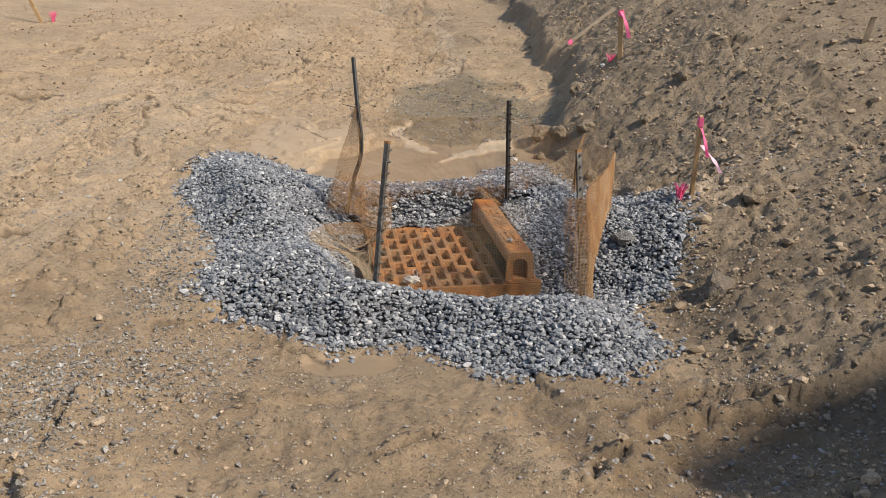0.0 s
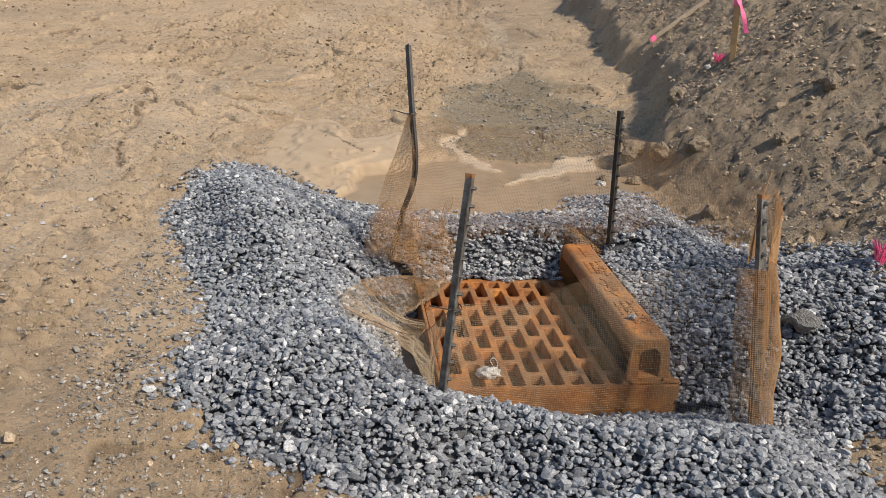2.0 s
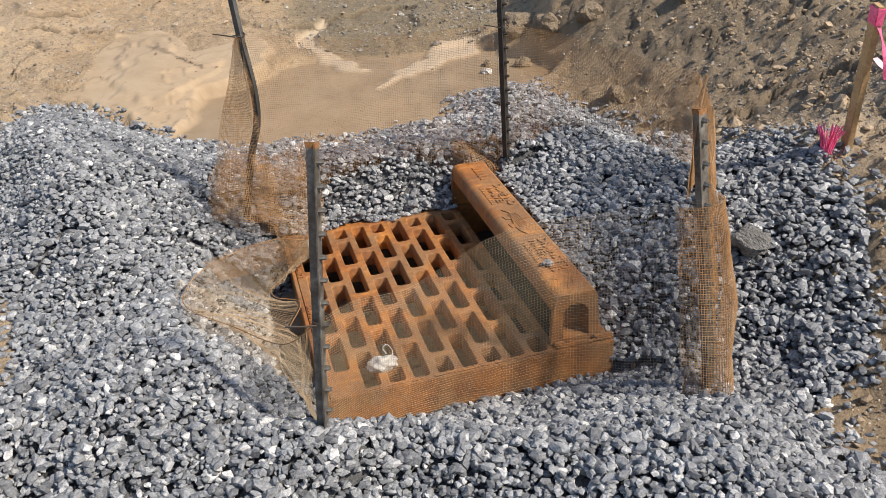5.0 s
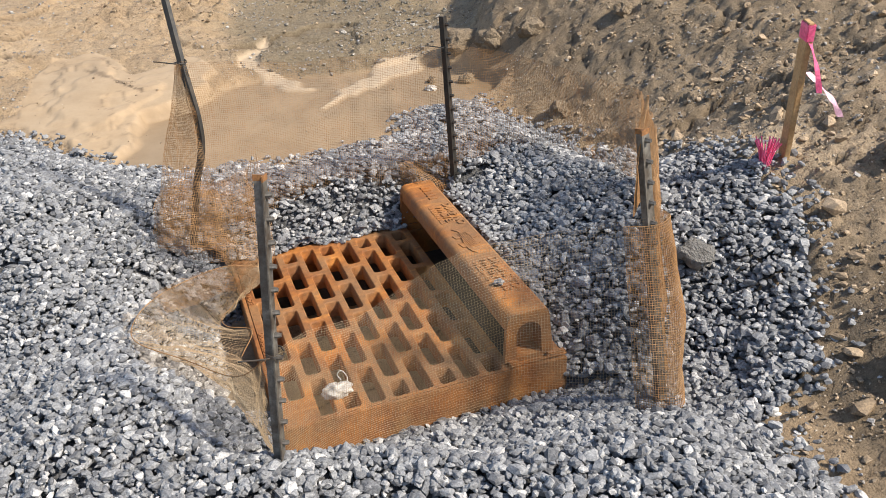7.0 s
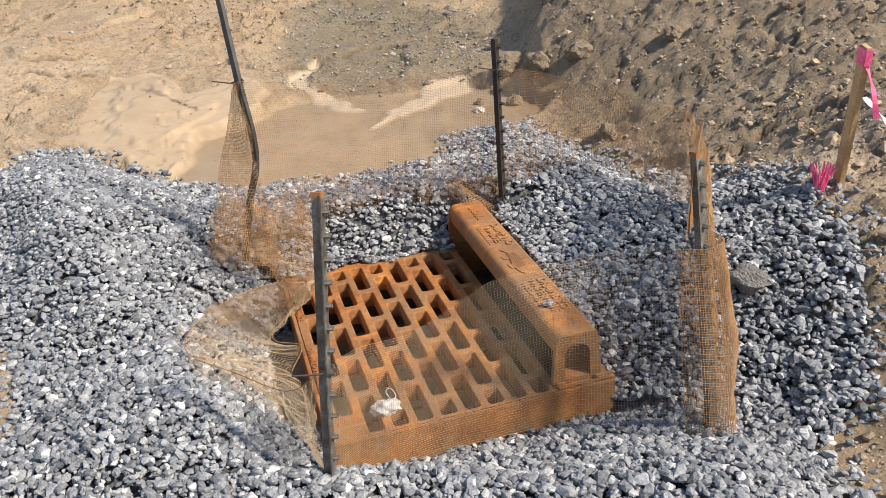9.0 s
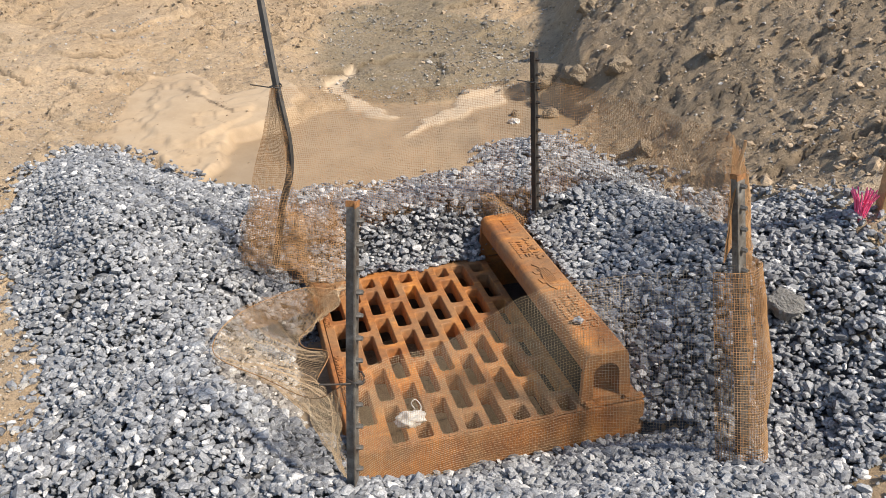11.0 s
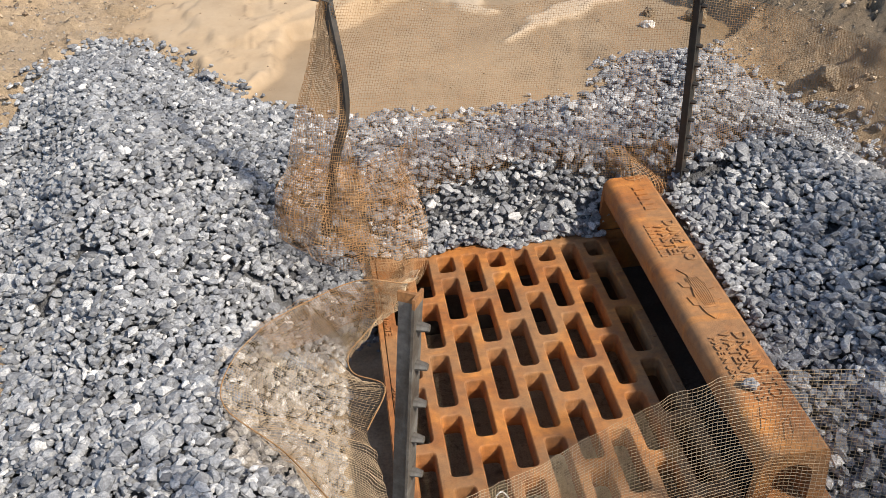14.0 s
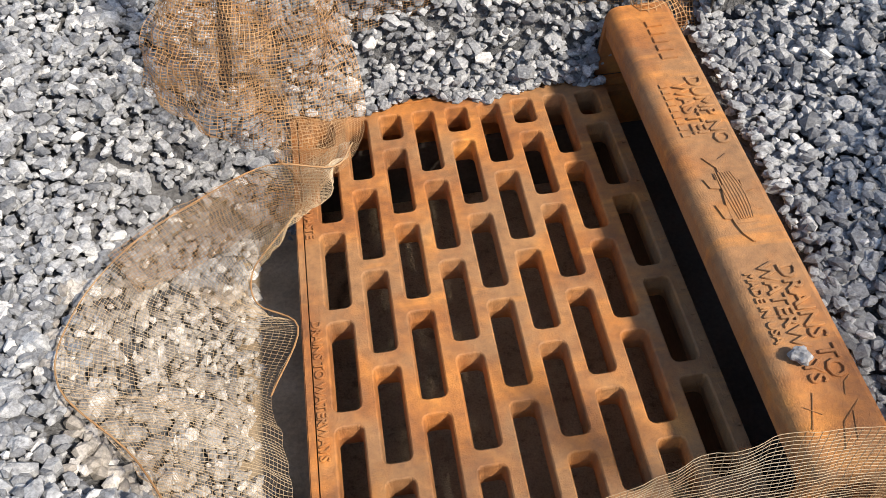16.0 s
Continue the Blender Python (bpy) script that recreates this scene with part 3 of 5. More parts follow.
def wet_and_shade(x, y):
    w = 0.55 * pool_mask(x, y) + 0.3 * puddle_mask(x, y)
    w = w + 0.45 * np.exp(-0.5 * ((x - 1.45 - 0.06 * (y - 4)) / 0.35) ** 2) * sstep(3.6, 4.6, y) * sstep(12, 8, y) * sstep(-0.2, 0.1, fbm(x, y, 1.2, 4, 52))
    w = w + 0.28 * sstep(0.05, 0.12, fbm(x, y, 0.8, 5, 51)) * sstep(0.0, -1.6, y) + 0.22 * sstep(0.1, 0.18, fbm(x, y, 0.7, 5, 53)) * sstep(0.5, 1.0, x)
    w = w + 0.5 * sstep(0.3, 0.7, bump2(x, y, 1.5, -1.35, 0.3, 0.3) + 0.3 * fbm(x, y, 4, 4, 54)) + 0.5 * sstep(0.3, 0.8, bump2(x, y, 1.75, 1.3, 0.3, 0.7) + 0.3 * fbm(x, y, 4, 4, 56))
    # first term: damp soil at the bank's near foot, with its shade painted in
    w = w + 0.6 * sstep(0.3, 0.6, bump2(x, y, 1.05, -2.45, 0.45, 0.36) + 0.3 * fbm(x, y, 4, 4, 55)) + 0.22 * sstep(0.35, 0.6, bump2(x, y, -0.5, -2.12, 0.5, 0.26, 0.1) + 0.35 * fbm(x, y, 3, 4, 57)) + 0.6 * sstep(0.4, 0.7, bump2(x, y, 0.52, -2.3, 0.09, 0.4, 0.2))
    # pressed track troughs, coloured darker to stand for the shade in them
    relief, pressed = track_prints(x, y)
    w = w + 0.45 * pressed * sstep(0.0, -0.009, relief) * sstep(-0.15, 0.1, fbm(x, y, 4, 3, 61))
    return np.clip(w, 0, 1) * (1 - tongue_mask(x, y))


def pale_silt(x, y):
    """Dried pale silt beside the pool and on the terrace with the stake."""
    p = 0.2 * silt_mask(x, y) * (0.15 + 0.85 * sstep(-0.15, 0.1, fbm(x, y, 3.0, 4, 221))) + 0.85 * tongue_mask(x, y)
    p = p + 0.7 * bump2(x, y, 1.85, -0.42, 0.3, 0.22) * sstep(-0.15, 0.15, fbm(x, y, 5, 3, 59))
    p = p + 0.3 * sstep(0.06, 0.1, fbm(x, y, 0.55, 5, 223)) * sstep(-0.2, -0.8, x) * sstep(-0.5, 0.5, y)
    p = p + 0.4 * sstep(0.1, 0.25, np.sin(x * 5.5 - y * 0.9 + 3 * fbm(x, y, 0.7, 3, 225)) - 0.55) * sstep(4.2, 5.0, y) * sstep(0.6, 0.9, x) * sstep(2.0, 1.7, x)
    return np.clip(p, 0, 1)


def smoothness(x, y):
    """Where still water has laid the silt down smooth."""
    return np.clip(pool_mask(x, y) + silt_mask(x, y) + tongue_mask(x, y) + puddle_mask(x, y), 0, 1)


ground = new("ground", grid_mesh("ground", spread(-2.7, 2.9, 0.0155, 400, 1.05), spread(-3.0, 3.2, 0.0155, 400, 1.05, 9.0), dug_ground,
                                 mats=[M_GROUND], attrs={"bank": bankness, "wet_shade": wet_and_shade, "pale": pale_silt, "crack": crack_lines, "stony": stony_mask, "smoothed": smoothness}))
tagged(ground, "bare sandy construction ground with ruts and a spoil bank", "ground", kind="structure")

# ---- stones ----
rng = np.random.default_rng(7)


def stone_proto(seed, n=11):
    """One angular crushed stone of about unit size: vertices and triangles."""
    r = np.random.default_rng(seed)
    pool = r.normal(size=(70, 3))
    pool /= np.linalg.norm(pool, axis=1)[:, None]
    chosen = [0]
    while len(chosen) < n:
        gap = np.min(np.linalg.norm(pool[:, None] - pool[None, chosen], axis=2), axis=1)
        chosen.append(int(np.argmax(gap * r.uniform(0.75, 1.0, len(pool)))))
    p = pool[chosen]
    p *= r.uniform(0.42, 0.54, (n, 1)) * np.array([1.12, r.uniform(0.58, 0.95), r.uniform(0.42, 0.72)])
    bm = bmesh.new()
    vs = [bm.verts.new(q) for q in p]
    res = bmesh.ops.convex_hull(bm, input=vs)
    loose = [g for g in res["geom_interior"] if isinstance(g, bmesh.types.BMVert)]
    bmesh.ops.delete(bm, geom=loose, context="VERTS")
    bmesh.ops.triangulate(bm, faces=bm.faces)
    bm.verts.index_update()
    out = np.array([v.co for v in bm.verts]), np.array([[v.index for v in f.verts] for f in bm.faces])
    bm.free()
    return out


PROTOS = [stone_proto(100 + i, 11 + i % 4) for i in range(16)]
GRAINS = [stone_proto(300 + i, 6) for i in range(8)]


def rotations(n, r):
    q = r.normal(size=(n, 4))
    q /= np.linalg.norm(q, axis=1)[:, None]
    w, x, y, z = q.T
    return np.stack([np.stack([1 - 2 * (y * y + z * z), 2 * (x * y - z * w), 2 * (x * z + y * w)], -1),
                     np.stack([2 * (x * y + z * w), 1 - 2 * (x * x + z * z), 2 * (y * z - x * w)], -1),
                     np.stack([2 * (x * z - y * w), 2 * (y * z + x * w), 1 - 2 * (x * x + y * y)], -1)], 1)


def lying(n, r):
    """Turns for stones that lie mostly on a flat side."""
    a, t, d = r.uniform(0, math.tau, n), r.normal(0, 0.42, n), r.uniform(0, math.tau, n)
    ca, sa, z, o = np.cos(a), np.sin(a), np.zeros(n), np.ones(n)
    spin = np.stack([np.stack([ca, -sa, z], -1), np.stack([sa, ca, z], -1), np.stack([z, z, o], -1)], 1)
    kx, ky, ct, st = np.cos(d), np.sin(d), np.cos(t), np.sin(t)
    tilt = np.stack([np.stack([ct + kx * kx * (1 - ct), kx * ky * (1 - ct), ky * st], -1), np.stack([kx * ky * (1 - ct), ct + ky * ky * (1 - ct), -kx * st], -1), np.stack([-ky * st, kx * st, ct], -1)], 1)
    return np.einsum("nij,njk->nik", tilt, spin)


def stone_mass(name, places, sizes, mats, slot=None, seed=1, protos=PROTOS):
    """Many stones joined into one mesh."""
    r = np.random.default_rng(seed)
    which = r.integers(0, len(protos), len(places))
    rot = lying(len(places), r)
    vs, fs, ms, base = [], [], [], 0
    for k, (pv, pf) in enumerate(protos):
        i = np.nonzero(which == k)[0]
        if not len(i):
            continue
        v = np.einsum("nij,vj->nvi", rot[i], pv) * sizes[i][:, None, None] + places[i][:, None, :]
        f = pf[None] + base + (np.arange(len(i)) * len(pv))[:, None, None]
        vs.append(v.reshape(-1, 3))
        fs.append(f.reshape(-1, 3))
        if slot is not None:
            ms.append(np.repeat(slot[i], len(pf)))
        base += len(i) * len(pv)
    me = mesh_from(name, np.concatenate(vs).tolist(), np.concatenate(fs).tolist(), mats)
    if slot is not None:
        me.polygons.foreach_set("material_index", np.concatenate(ms).astype(np.int32))
    return me


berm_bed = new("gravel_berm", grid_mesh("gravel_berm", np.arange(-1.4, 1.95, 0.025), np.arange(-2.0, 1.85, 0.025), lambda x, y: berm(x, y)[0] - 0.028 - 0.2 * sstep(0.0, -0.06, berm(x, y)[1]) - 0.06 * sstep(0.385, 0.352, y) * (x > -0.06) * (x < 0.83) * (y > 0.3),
                                        keep=lambda x, y: (berm(x, y)[1] > -0.02) & ((berm(x, y)[2] > 0.005) | ((y > 0.352) & (x > -0.05) & (x < 0.64))), mats=[M_BED_SHADE]))
tagged(berm_bed, "berm of loose blue-grey crushed stone round the drain", "gravel", kind="stuff")


def muddy(x, y):
    """Where the stones beside the drain are coated with mud."""
    return (y < 0.09 + 0.62 * x) & (x > -0.42) & (x < -0.03) & (y > -0.52) & (y < 0.28) & (x > -0.40 - 0.25 * (y + 0.2) ** 2 + 0.05 * np.sin(9 * y))


n = 118000
px, py = rng.uniform(-1.4, 1.95, n), rng.uniform(-2.0, 1.85, n)
pz, sd, out = berm(px, py)
in_pit = (px < -0.05) & (px > -0.13 - 0.03 * np.sin(14 * py)) & (py > -0.5) & (py < 0.06)
ok = (sd > -0.09) & ~in_pit & ((out > 0.006) | ((py > 0.338) & (px < 0.63) & (px > 0.05) & (rng.uniform(size=n) < 0.8))) & (rng.uniform(size=n) < np.clip(0.12 + sd * 9 + 0.9, 0.04, 1) * np.where(sd < 0, 0.35, 1))
px, py, pz, sd = px[ok], py[ok], pz[ok], sd[ok]
size = np.clip(rng.lognormal(math.log(0.0228), 0.32, len(px)), 0.010, 0.056)
pz = np.where(sd < 0.0, np.maximum(pz, ground_z(px, py)), pz) + rng.uniform(-0.012, 0.012, len(px))
single = (px > -0.62) & (px < -0.36) & (py > -0.32) & (py < 0.42) & (rng.uniform(size=len(px)) < 0.62)
pick = np.nonzero(single)[0][:300]
rest = np.setdiff1d(np.arange(len(px)), pick)
# stones lapping over the far rim of the drain
lap = 620
lx, ly = rng.uniform(-0.05, 0.64, lap), rng.uniform(0.332, 0.415, lap)
ly = ly - 0.012 * np.sin(21 * lx) * (ly < 0.36)
px, py, pz = np.append(px, lx), np.append(py, ly), np.append(pz, 0.006 + 0.42 * np.clip(ly - 0.335, 0, 0.1) + rng.uniform(-0.004, 0.008, lap))
size = np.append(size, rng.uniform(0.017, 0.033, lap))
rest = np.append(rest, np.arange(len(px) - lap, len(px)))
P = np.stack([px, py, pz], -1)
mass = new("loose_stones", stone_mass("loose_stones", P[rest], size[rest], [M_STONE, M_TAN], muddy(px[rest], py[rest]).astype(int)))
mass.parent = berm_bed
tagged(mass, kind="stuff")

# loose stones and pebbles over the soil
def scatter(name, label, count, region, dens, sizes, mat, seed, protos=PROTOS):
    r = np.random.default_rng(seed)
    x, y = r.uniform(region[0], region[1], count), r.uniform(region[2], region[3], count)
    k = (r.uniform(size=count) < dens(x, y)) & (inside_distance(x, y, OUTLINE) < 0.0)
    x, y = x[k], y[k]
    s = np.clip(r.lognormal(math.log(sizes[0]), sizes[1], len(x)), 0.0035, sizes[2])
    ob = new(name, stone_mass(name, np.stack([x, y, dug_ground(x, y) + 0.2 * s], -1), s, [mat], seed=seed, protos=protos))
    return tagged(ob, label, "stones", kind="stuff")


scatter("pebbles", "small tan pebbles scattered over sandy soil", 34000, (-2.9, 2.9, -3.0, 4.0),
        lambda x, y: 0.18 + 0.75 * sstep(-0.1, 0.3, fbm(x, y, 1.4, 3, 71) + 0.25 * bankness(x, y) + 0.2 * sstep(-1.6, -2.3, y)) - 1.2 * smoothness(x, y), (0.0095, 0.5, 0.04), M_PEBBLE, 11, GRAINS)
scatter("spilled_gravel", "grey crushed stones spilled thinly over the soil", 34000, (-2.5, -0.6, -2.9, 0.9),
        lambda x, y: np.clip(1.1 * bump2(x, y, -1.4, -1.75, 0.5, 0.27, 0.5) + 0.9 * bump2(x, y, -1.55, -2.5, 0.3, 0.4) + 0.75 * bump2(x, y, -1.13, -0.2, 0.12, 0.6) + 0.6 * bump2(x, y, -1.08, -0.75, 0.16, 0.14) - 0.06, 0, 0.95), (0.0135, 0.42, 0.042), M_SPILL, 13, GRAINS)
scatter("bank_clods", "brown clods and stones on the spoil bank", 30000, (1.0, 4.6, -3.0, 6.5),
        lambda x, y: 0.6 * bankness(x, y), (0.0145, 0.55, 0.075), M_TANCLOD_MASS, 17)
scatter("soil_crumbs", "crumbs of dry broken soil on the ground", 16000, (-3.0, 1.4, -3.0, 6.0),
        lambda x, y: (1 - smoothness(x, y)) * (0.12 + 0.8 * sstep(0.0, 0.3, fbm(x, y, 1.0, 3, 73) + 0.15 * sstep(-1.4, -2.2, y))) + 0.9 * scar_gaps(x, y) * sstep(0.10, 0.03, scar_distance(x, y)), (0.013, 0.5, 0.055), M_TANCLOD_MASS, 19)
scatter("track_crumbs", "crumbs of dry soil along crawler track marks", 60000, (-2.6, 1.0, -1.6, 7.0),
        lambda x, y: 0.85 * sstep(0.008, 0.02, track_prints(x, y)[0]) * (1 - smoothness(x, y)) * sstep(7.0, 4.0, y), (0.016, 0.45, 0.042), M_CRUMB, 37, GRAINS)
scatter("far_crumbs", "dry soil crumbs and stones along far tracks", 16000, (-6.5, 3.0, 3.5, 14.0),
        lambda x, y: 0.12 + 0.8 * sstep(0.0, 0.25, fbm(x, y, 0.7, 4, 77)), (0.022, 0.45, 0.07), M_TANCLOD_MASS, 29, GRAINS)
scatter("damp_stones", "small grey stones in damp ground behind the pool", 5000, (0.2, 1.9, 1.9, 5.0),
        lambda x, y: 0.9 * stony_mask(x, y) * sstep(-0.2, 0.2, fbm(x, y, 2.5, 3, 79)), (0.014, 0.45, 0.05), M_SPILL, 31)
scatter("fine_grit", "coarse sand grains and grit over the soil", 80000, (-2.4, 2.3, -2.9, 2.8),
        lambda x, y: (0.30 + 0.7 * sstep(-0.1, 0.2, fbm(x, y, 1.8, 3, 75)) * (0.4 + 0.6 * sstep(0.5, -1.5, y))) * (1 - 0.95 * smoothness(x, y)), (0.0075, 0.35, 0.016), M_GRIT, 23, GRAINS)


# ---- catch basin: concrete chamber, iron frame, grate and curb hood ----
def chamber():
    ob = thing("catch_basin_chamber", "concrete chamber under the drain grate, most walls darkened for shade", "chamber")
    # left wall in plain muddy concrete, the other three in the shade-darkened copy
    for mat, lo, hi in ((M_CONCRETE, (-0.21, -0.81, -1.1), (-0.03, 0.45, -0.125)), (M_PIT_SHADED, (0.66, -0.81, -1.1), (0.85, 0.45, -0.125)),
                   (M_PIT_SHADED, (-0.03, -0.81, -1.1), (0.66, -0.70, -0.125)), (M_PIT_SHADED, (-0.03, 0.33, -1.1), (0.66, 0.45, -0.125))):
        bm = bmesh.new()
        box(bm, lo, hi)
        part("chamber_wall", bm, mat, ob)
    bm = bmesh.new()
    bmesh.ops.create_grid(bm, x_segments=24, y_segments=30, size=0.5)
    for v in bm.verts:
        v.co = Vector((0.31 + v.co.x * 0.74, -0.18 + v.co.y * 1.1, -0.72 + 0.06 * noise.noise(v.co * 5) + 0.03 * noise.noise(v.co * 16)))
    part("silt_floor", bm, M_SILT, ob, "soaked silt at the bottom, darkened for the pit's shade", smooth=True)


def prism(bm, loop, y0, y1):
    """Extrudes a closed x-z outline along y."""
    a = [bm.verts.new((x, y0, z)) for x, z in loop]
    b = [bm.verts.new((x, y1, z)) for x, z in loop]
    k = len(loop)
    for i in range(k):
        bm.faces.new((a[i], a[(i + 1) % k], b[(i + 1) % k], b[i]))
    return bm.faces.new(a), bm.faces.new(list(reversed(b)))


def rounded(x0, x1, y0, y1, r, k=4):
    pts = []
    for cx, cy, a0 in ((x1 - r, y1 - r, 0), (x0 + r, y1 - r, 90), (x0 + r, y0 + r, 180), (x1 - r, y0 + r, 270)):
        pts += [(cx + r * math.cos(radians(a0 + 90 * i / (k - 1))), cy + r * math.sin(radians(a0 + 90 * i / (k - 1)))) for i in range(k)]
    return pts


def grate_cell(bm, x0, x1, y0, y1, slot, k=4):
    """One rectangle of the grate with its rounded slot, chamfered at the top."""
    sx0, sx1, sy0, sy1 = slot
    loops = []
    for off, z in ((0.0035, 0.0), (0.0012, -0.0018), (0.0, -0.005), (-0.003, -0.03), (0.001, -0.06)):
        loops.append([bm.verts.new((x, y, z)) for x, y in rounded(sx0 - off, sx1 + off, sy0 - off, sy1 + off, 0.0105 + off, k)])
    for z, loop, flip in ((0.0, loops[0], False), (-0.06, loops[-1], True)):
        c = [bm.verts.new((x, y, z)) for x, y in ((x1, y1), (x0, y1), (x0, y0), (x1, y0))]
        for q in range(4):
            arc = loop[q * k:(q + 1) * k]
            for i in range(k - 1):
                bm.faces.new((c[q], arc[i], arc[i + 1]))
            bm.faces.new((c[q], arc[-1], loop[((q + 1) % 4) * k], c[(q + 1) % 4]))
    for a, b in zip(loops, loops[1:]):
        for i in range(4 * k):
            bm.faces.new((a[i], a[(i + 1) % (4 * k)], b[(i + 1) % (4 * k)], b[i]))


def lettering(name, text, size, m, material, parent, label="", depth=0.0027):
    cu = bpy.data.curves.new(name, "FONT")
    cu.body, cu.size, cu.extrude, cu.bevel_depth = text, size, depth, 0.018 * size
    cu.resolution_u, cu.bevel_resolution = 2, 0
    tmp = new(name + "_line", cu)
    me = bpy.data.meshes.new_from_object(tmp.evaluated_get(bpy.context.evaluated_depsgraph_get()))
    bpy.data.objects.remove(tmp)
    me.name = name
    me.materials.clear()
    me.materials.append(material)
    ob = new(name, me)
    ob.parent, ob.matrix_local = parent, m
    return tagged(ob, label)


def drain():
    PX, PY, W, L, LEFT = 0.0722, 0.209, 0.0455, 0.178, -0.004
    grate = thing("drain_grate", "rusty cast iron drain grate with staggered slots", "grate")
    bm = bmesh.new()
    far, near = 0.329, -0.716
    for c in range(9):
        s0, s1 = PX * c + LEFT, PX * c + LEFT + W
        x0, x1 = s0 - (PX - W) / 2, s1 + (PX - W) / 2
        if c % 2:
            slots = [(0.3135 - PY * k, L) for k in range(5)]
        else:
            slots = [(0.3135, 0.0735)] + [(PY - PY * k, L) for k in range(4)] + [(-0.627, 0.073)]
        for top, length in slots:
            if c == 0 and top < -0.6:
                box(bm, (x0, near, -0.06), (x1, top + 0.0155, 0))
            else:
                grate_cell(bm, x0, x1, top - length - 0.0155, top + 0.0155, (s0, s1, top - length, top))
    box(bm, (-0.034, near, -0.06), (LEFT - (PX - W) / 2, far, -0.0002))
    box(bm, (LEFT - (PX - W) / 2 + 9 * PX, near, -0.06), (0.645, far, -0.0002))
    box(bm, (-0.034, far, -0.06), (0.645, far + 0.014, -0.0004))
    bmesh.ops.remove_doubles(bm, verts=bm.verts, dist=0.00005)
    part("slotted_plate", bm, M_RUST, grate)
    down = lambda x, y, z=0.0: pose(x, y, z, 0, 0, -90)
    lettering("rim_lettering", "DRAINS TO WATERWAYS", 0.0235, down(-0.031, -0.20), M_RUST, grate)
    lettering("rim_lettering", "DUMP NO WASTE", 0.0235, down(-0.031, 0.185), M_RUST, grate)
    for k in range(16):
        bm = bmesh.new()
        box(bm, (0.632, 0.25 - 0.055 * k, -0.001), (0.642, 0.275 - 0.055 * k, 0.0012))
        part("rim_bar", bm, M_RUST, grate)

    for k in range(26):
        bm = bmesh.new()
        box(bm, (0.06 + 0.0205 * k, -0.7135, -0.001), (0.06 + 0.0205 * k + (0.013 if k % 3 else 0.009), -0.7035, 0.0014))
        part("rim_bar", bm, M_RUST, grate)

    frame_ob = thing("curb_inlet", "rusty cast iron curb inlet frame with a raised hood", "storm drain")
    bm = bmesh.new()
    box(bm, (-0.050, -0.726, -0.125), (-0.0365, 0.36, 0.0), 0.002)
    box(bm, (-0.0365, -0.726, -0.125), (0.82, -0.7175, 0.001), 0.002)
    box(bm, (-0.0365, 0.3445, -0.125), (0.82, 0.36, -0.001), 0.002)
    box(bm, (0.785, -0.7175, -0.125), (0.82, 0.3445, 0.0), 0.002)
    box(bm, (0.648, -0.7175, -0.125), (0.785, -0.625, -0.022), 0.002)
    box(bm, (0.6465, -0.7175, -0.03), (0.785, -0.708, 0.0), 0.001)
    box(bm, (0.6465, -0.695, -0.03), (0.785, -0.65, 0.0), 0.001)
    box(bm, (0.648, 0.325, -0.125), (0.785, 0.3445, -0.02), 0.002)
    part("seat_frame", bm, M_RUST, frame_ob)
    # hood: hollow, open on the grate side
    outer = [(0.645, 0.105), (0.6435, 0.135)] + [(0.672 - 0.0285 * math.cos(radians(a)), 0.138 + 0.0285 * math.sin(radians(a))) for a in range(10, 91, 8)]
    outer += [(0.765, 0.167), (0.774, 0.162), (0.778, 0.150), (0.792, 0.0)]
    inner = [(0.772, 0.0), (0.760, 0.140), (0.675, 0.146), (0.663, 0.132), (0.661, 0.105)]
    bm = bmesh.new()
    prism(bm, outer + inner, -0.672, 0.360)
    part("hood_shell", bm, M_RUST, frame_ob)
    profile = [(0.632, 0.0), (0.640, 0.105)] + outer[1:]
    bm = bmesh.new()
    prism(bm, profile, 0.3595, 0.374)
    part("hood_end", bm, M_RUST, frame_ob)
    # front end: a plate round an arched recess
    arch = [(0.671, 0.016), (0.671, 0.098)] + [(0.711 - 0.040 * math.cos(radians(a)), 0.098 + 0.034 * math.sin(radians(a))) for a in range(20, 161, 20)] + [(0.751, 0.098), (0.753, 0.016)]
    bm = bmesh.new()
    rims = []
    for loop, y in ((profile, -0.690), (arch, -0.690)):
        vs = [bm.verts.new((x, y, z)) for x, z in loop]
        rims.append((vs, [bm.edges.new((vs[k], vs[(k + 1) % len(vs)])) for k in range(len(vs))]))
    bmesh.ops.triangle_fill(bm, edges=rims[0][1] + rims[1][1], use_beauty=True)
    for (vs, _), loop, y, shrink in ((rims[0], profile, -0.6715, 0.0), (rims[1], arch, -0.635, 0.006)):
        cx, cz = 0.711, 0.075
        back = [bm.verts.new((x + (cx - x) * shrink / 0.05, y, z + (cz - z) * shrink / 0.05)) for x, z in loop]
        for k in range(len(vs)):
            bm.faces.new((vs[k], vs[(k + 1) % len(vs)], back[(k + 1) % len(vs)], back[k]))
        if shrink:
            bm.faces.new(back)
    part("hood_end", bm, M_RUST, frame_ob, "end plate with an arched recess")
    # flared foot that the hood stands on, with its slot
    for lo, hi in (((0.640, -0.7165, 0.0015), (0.825, -0.7085, 0.012)), ((0.640, -0.7085, 0.0015), (0.672, -0.6905, 0.014)), ((0.765, -0.7085, 0.0015), (0.825, -0.6905, 0.014))):
        bm = bmesh.new()
        box(bm, lo, hi, 0.003)
        part("hood_foot", bm, M_RUST, frame_ob)
    top = 0.1675
    lettering("hood_lettering", "DRAINS TO", 0.041, down(0.727, -0.335, top), M_RUST, frame_ob)
    lettering("hood_lettering", "WATERWAYS", 0.036, down(0.696, -0.33, top), M_RUST, frame_ob)
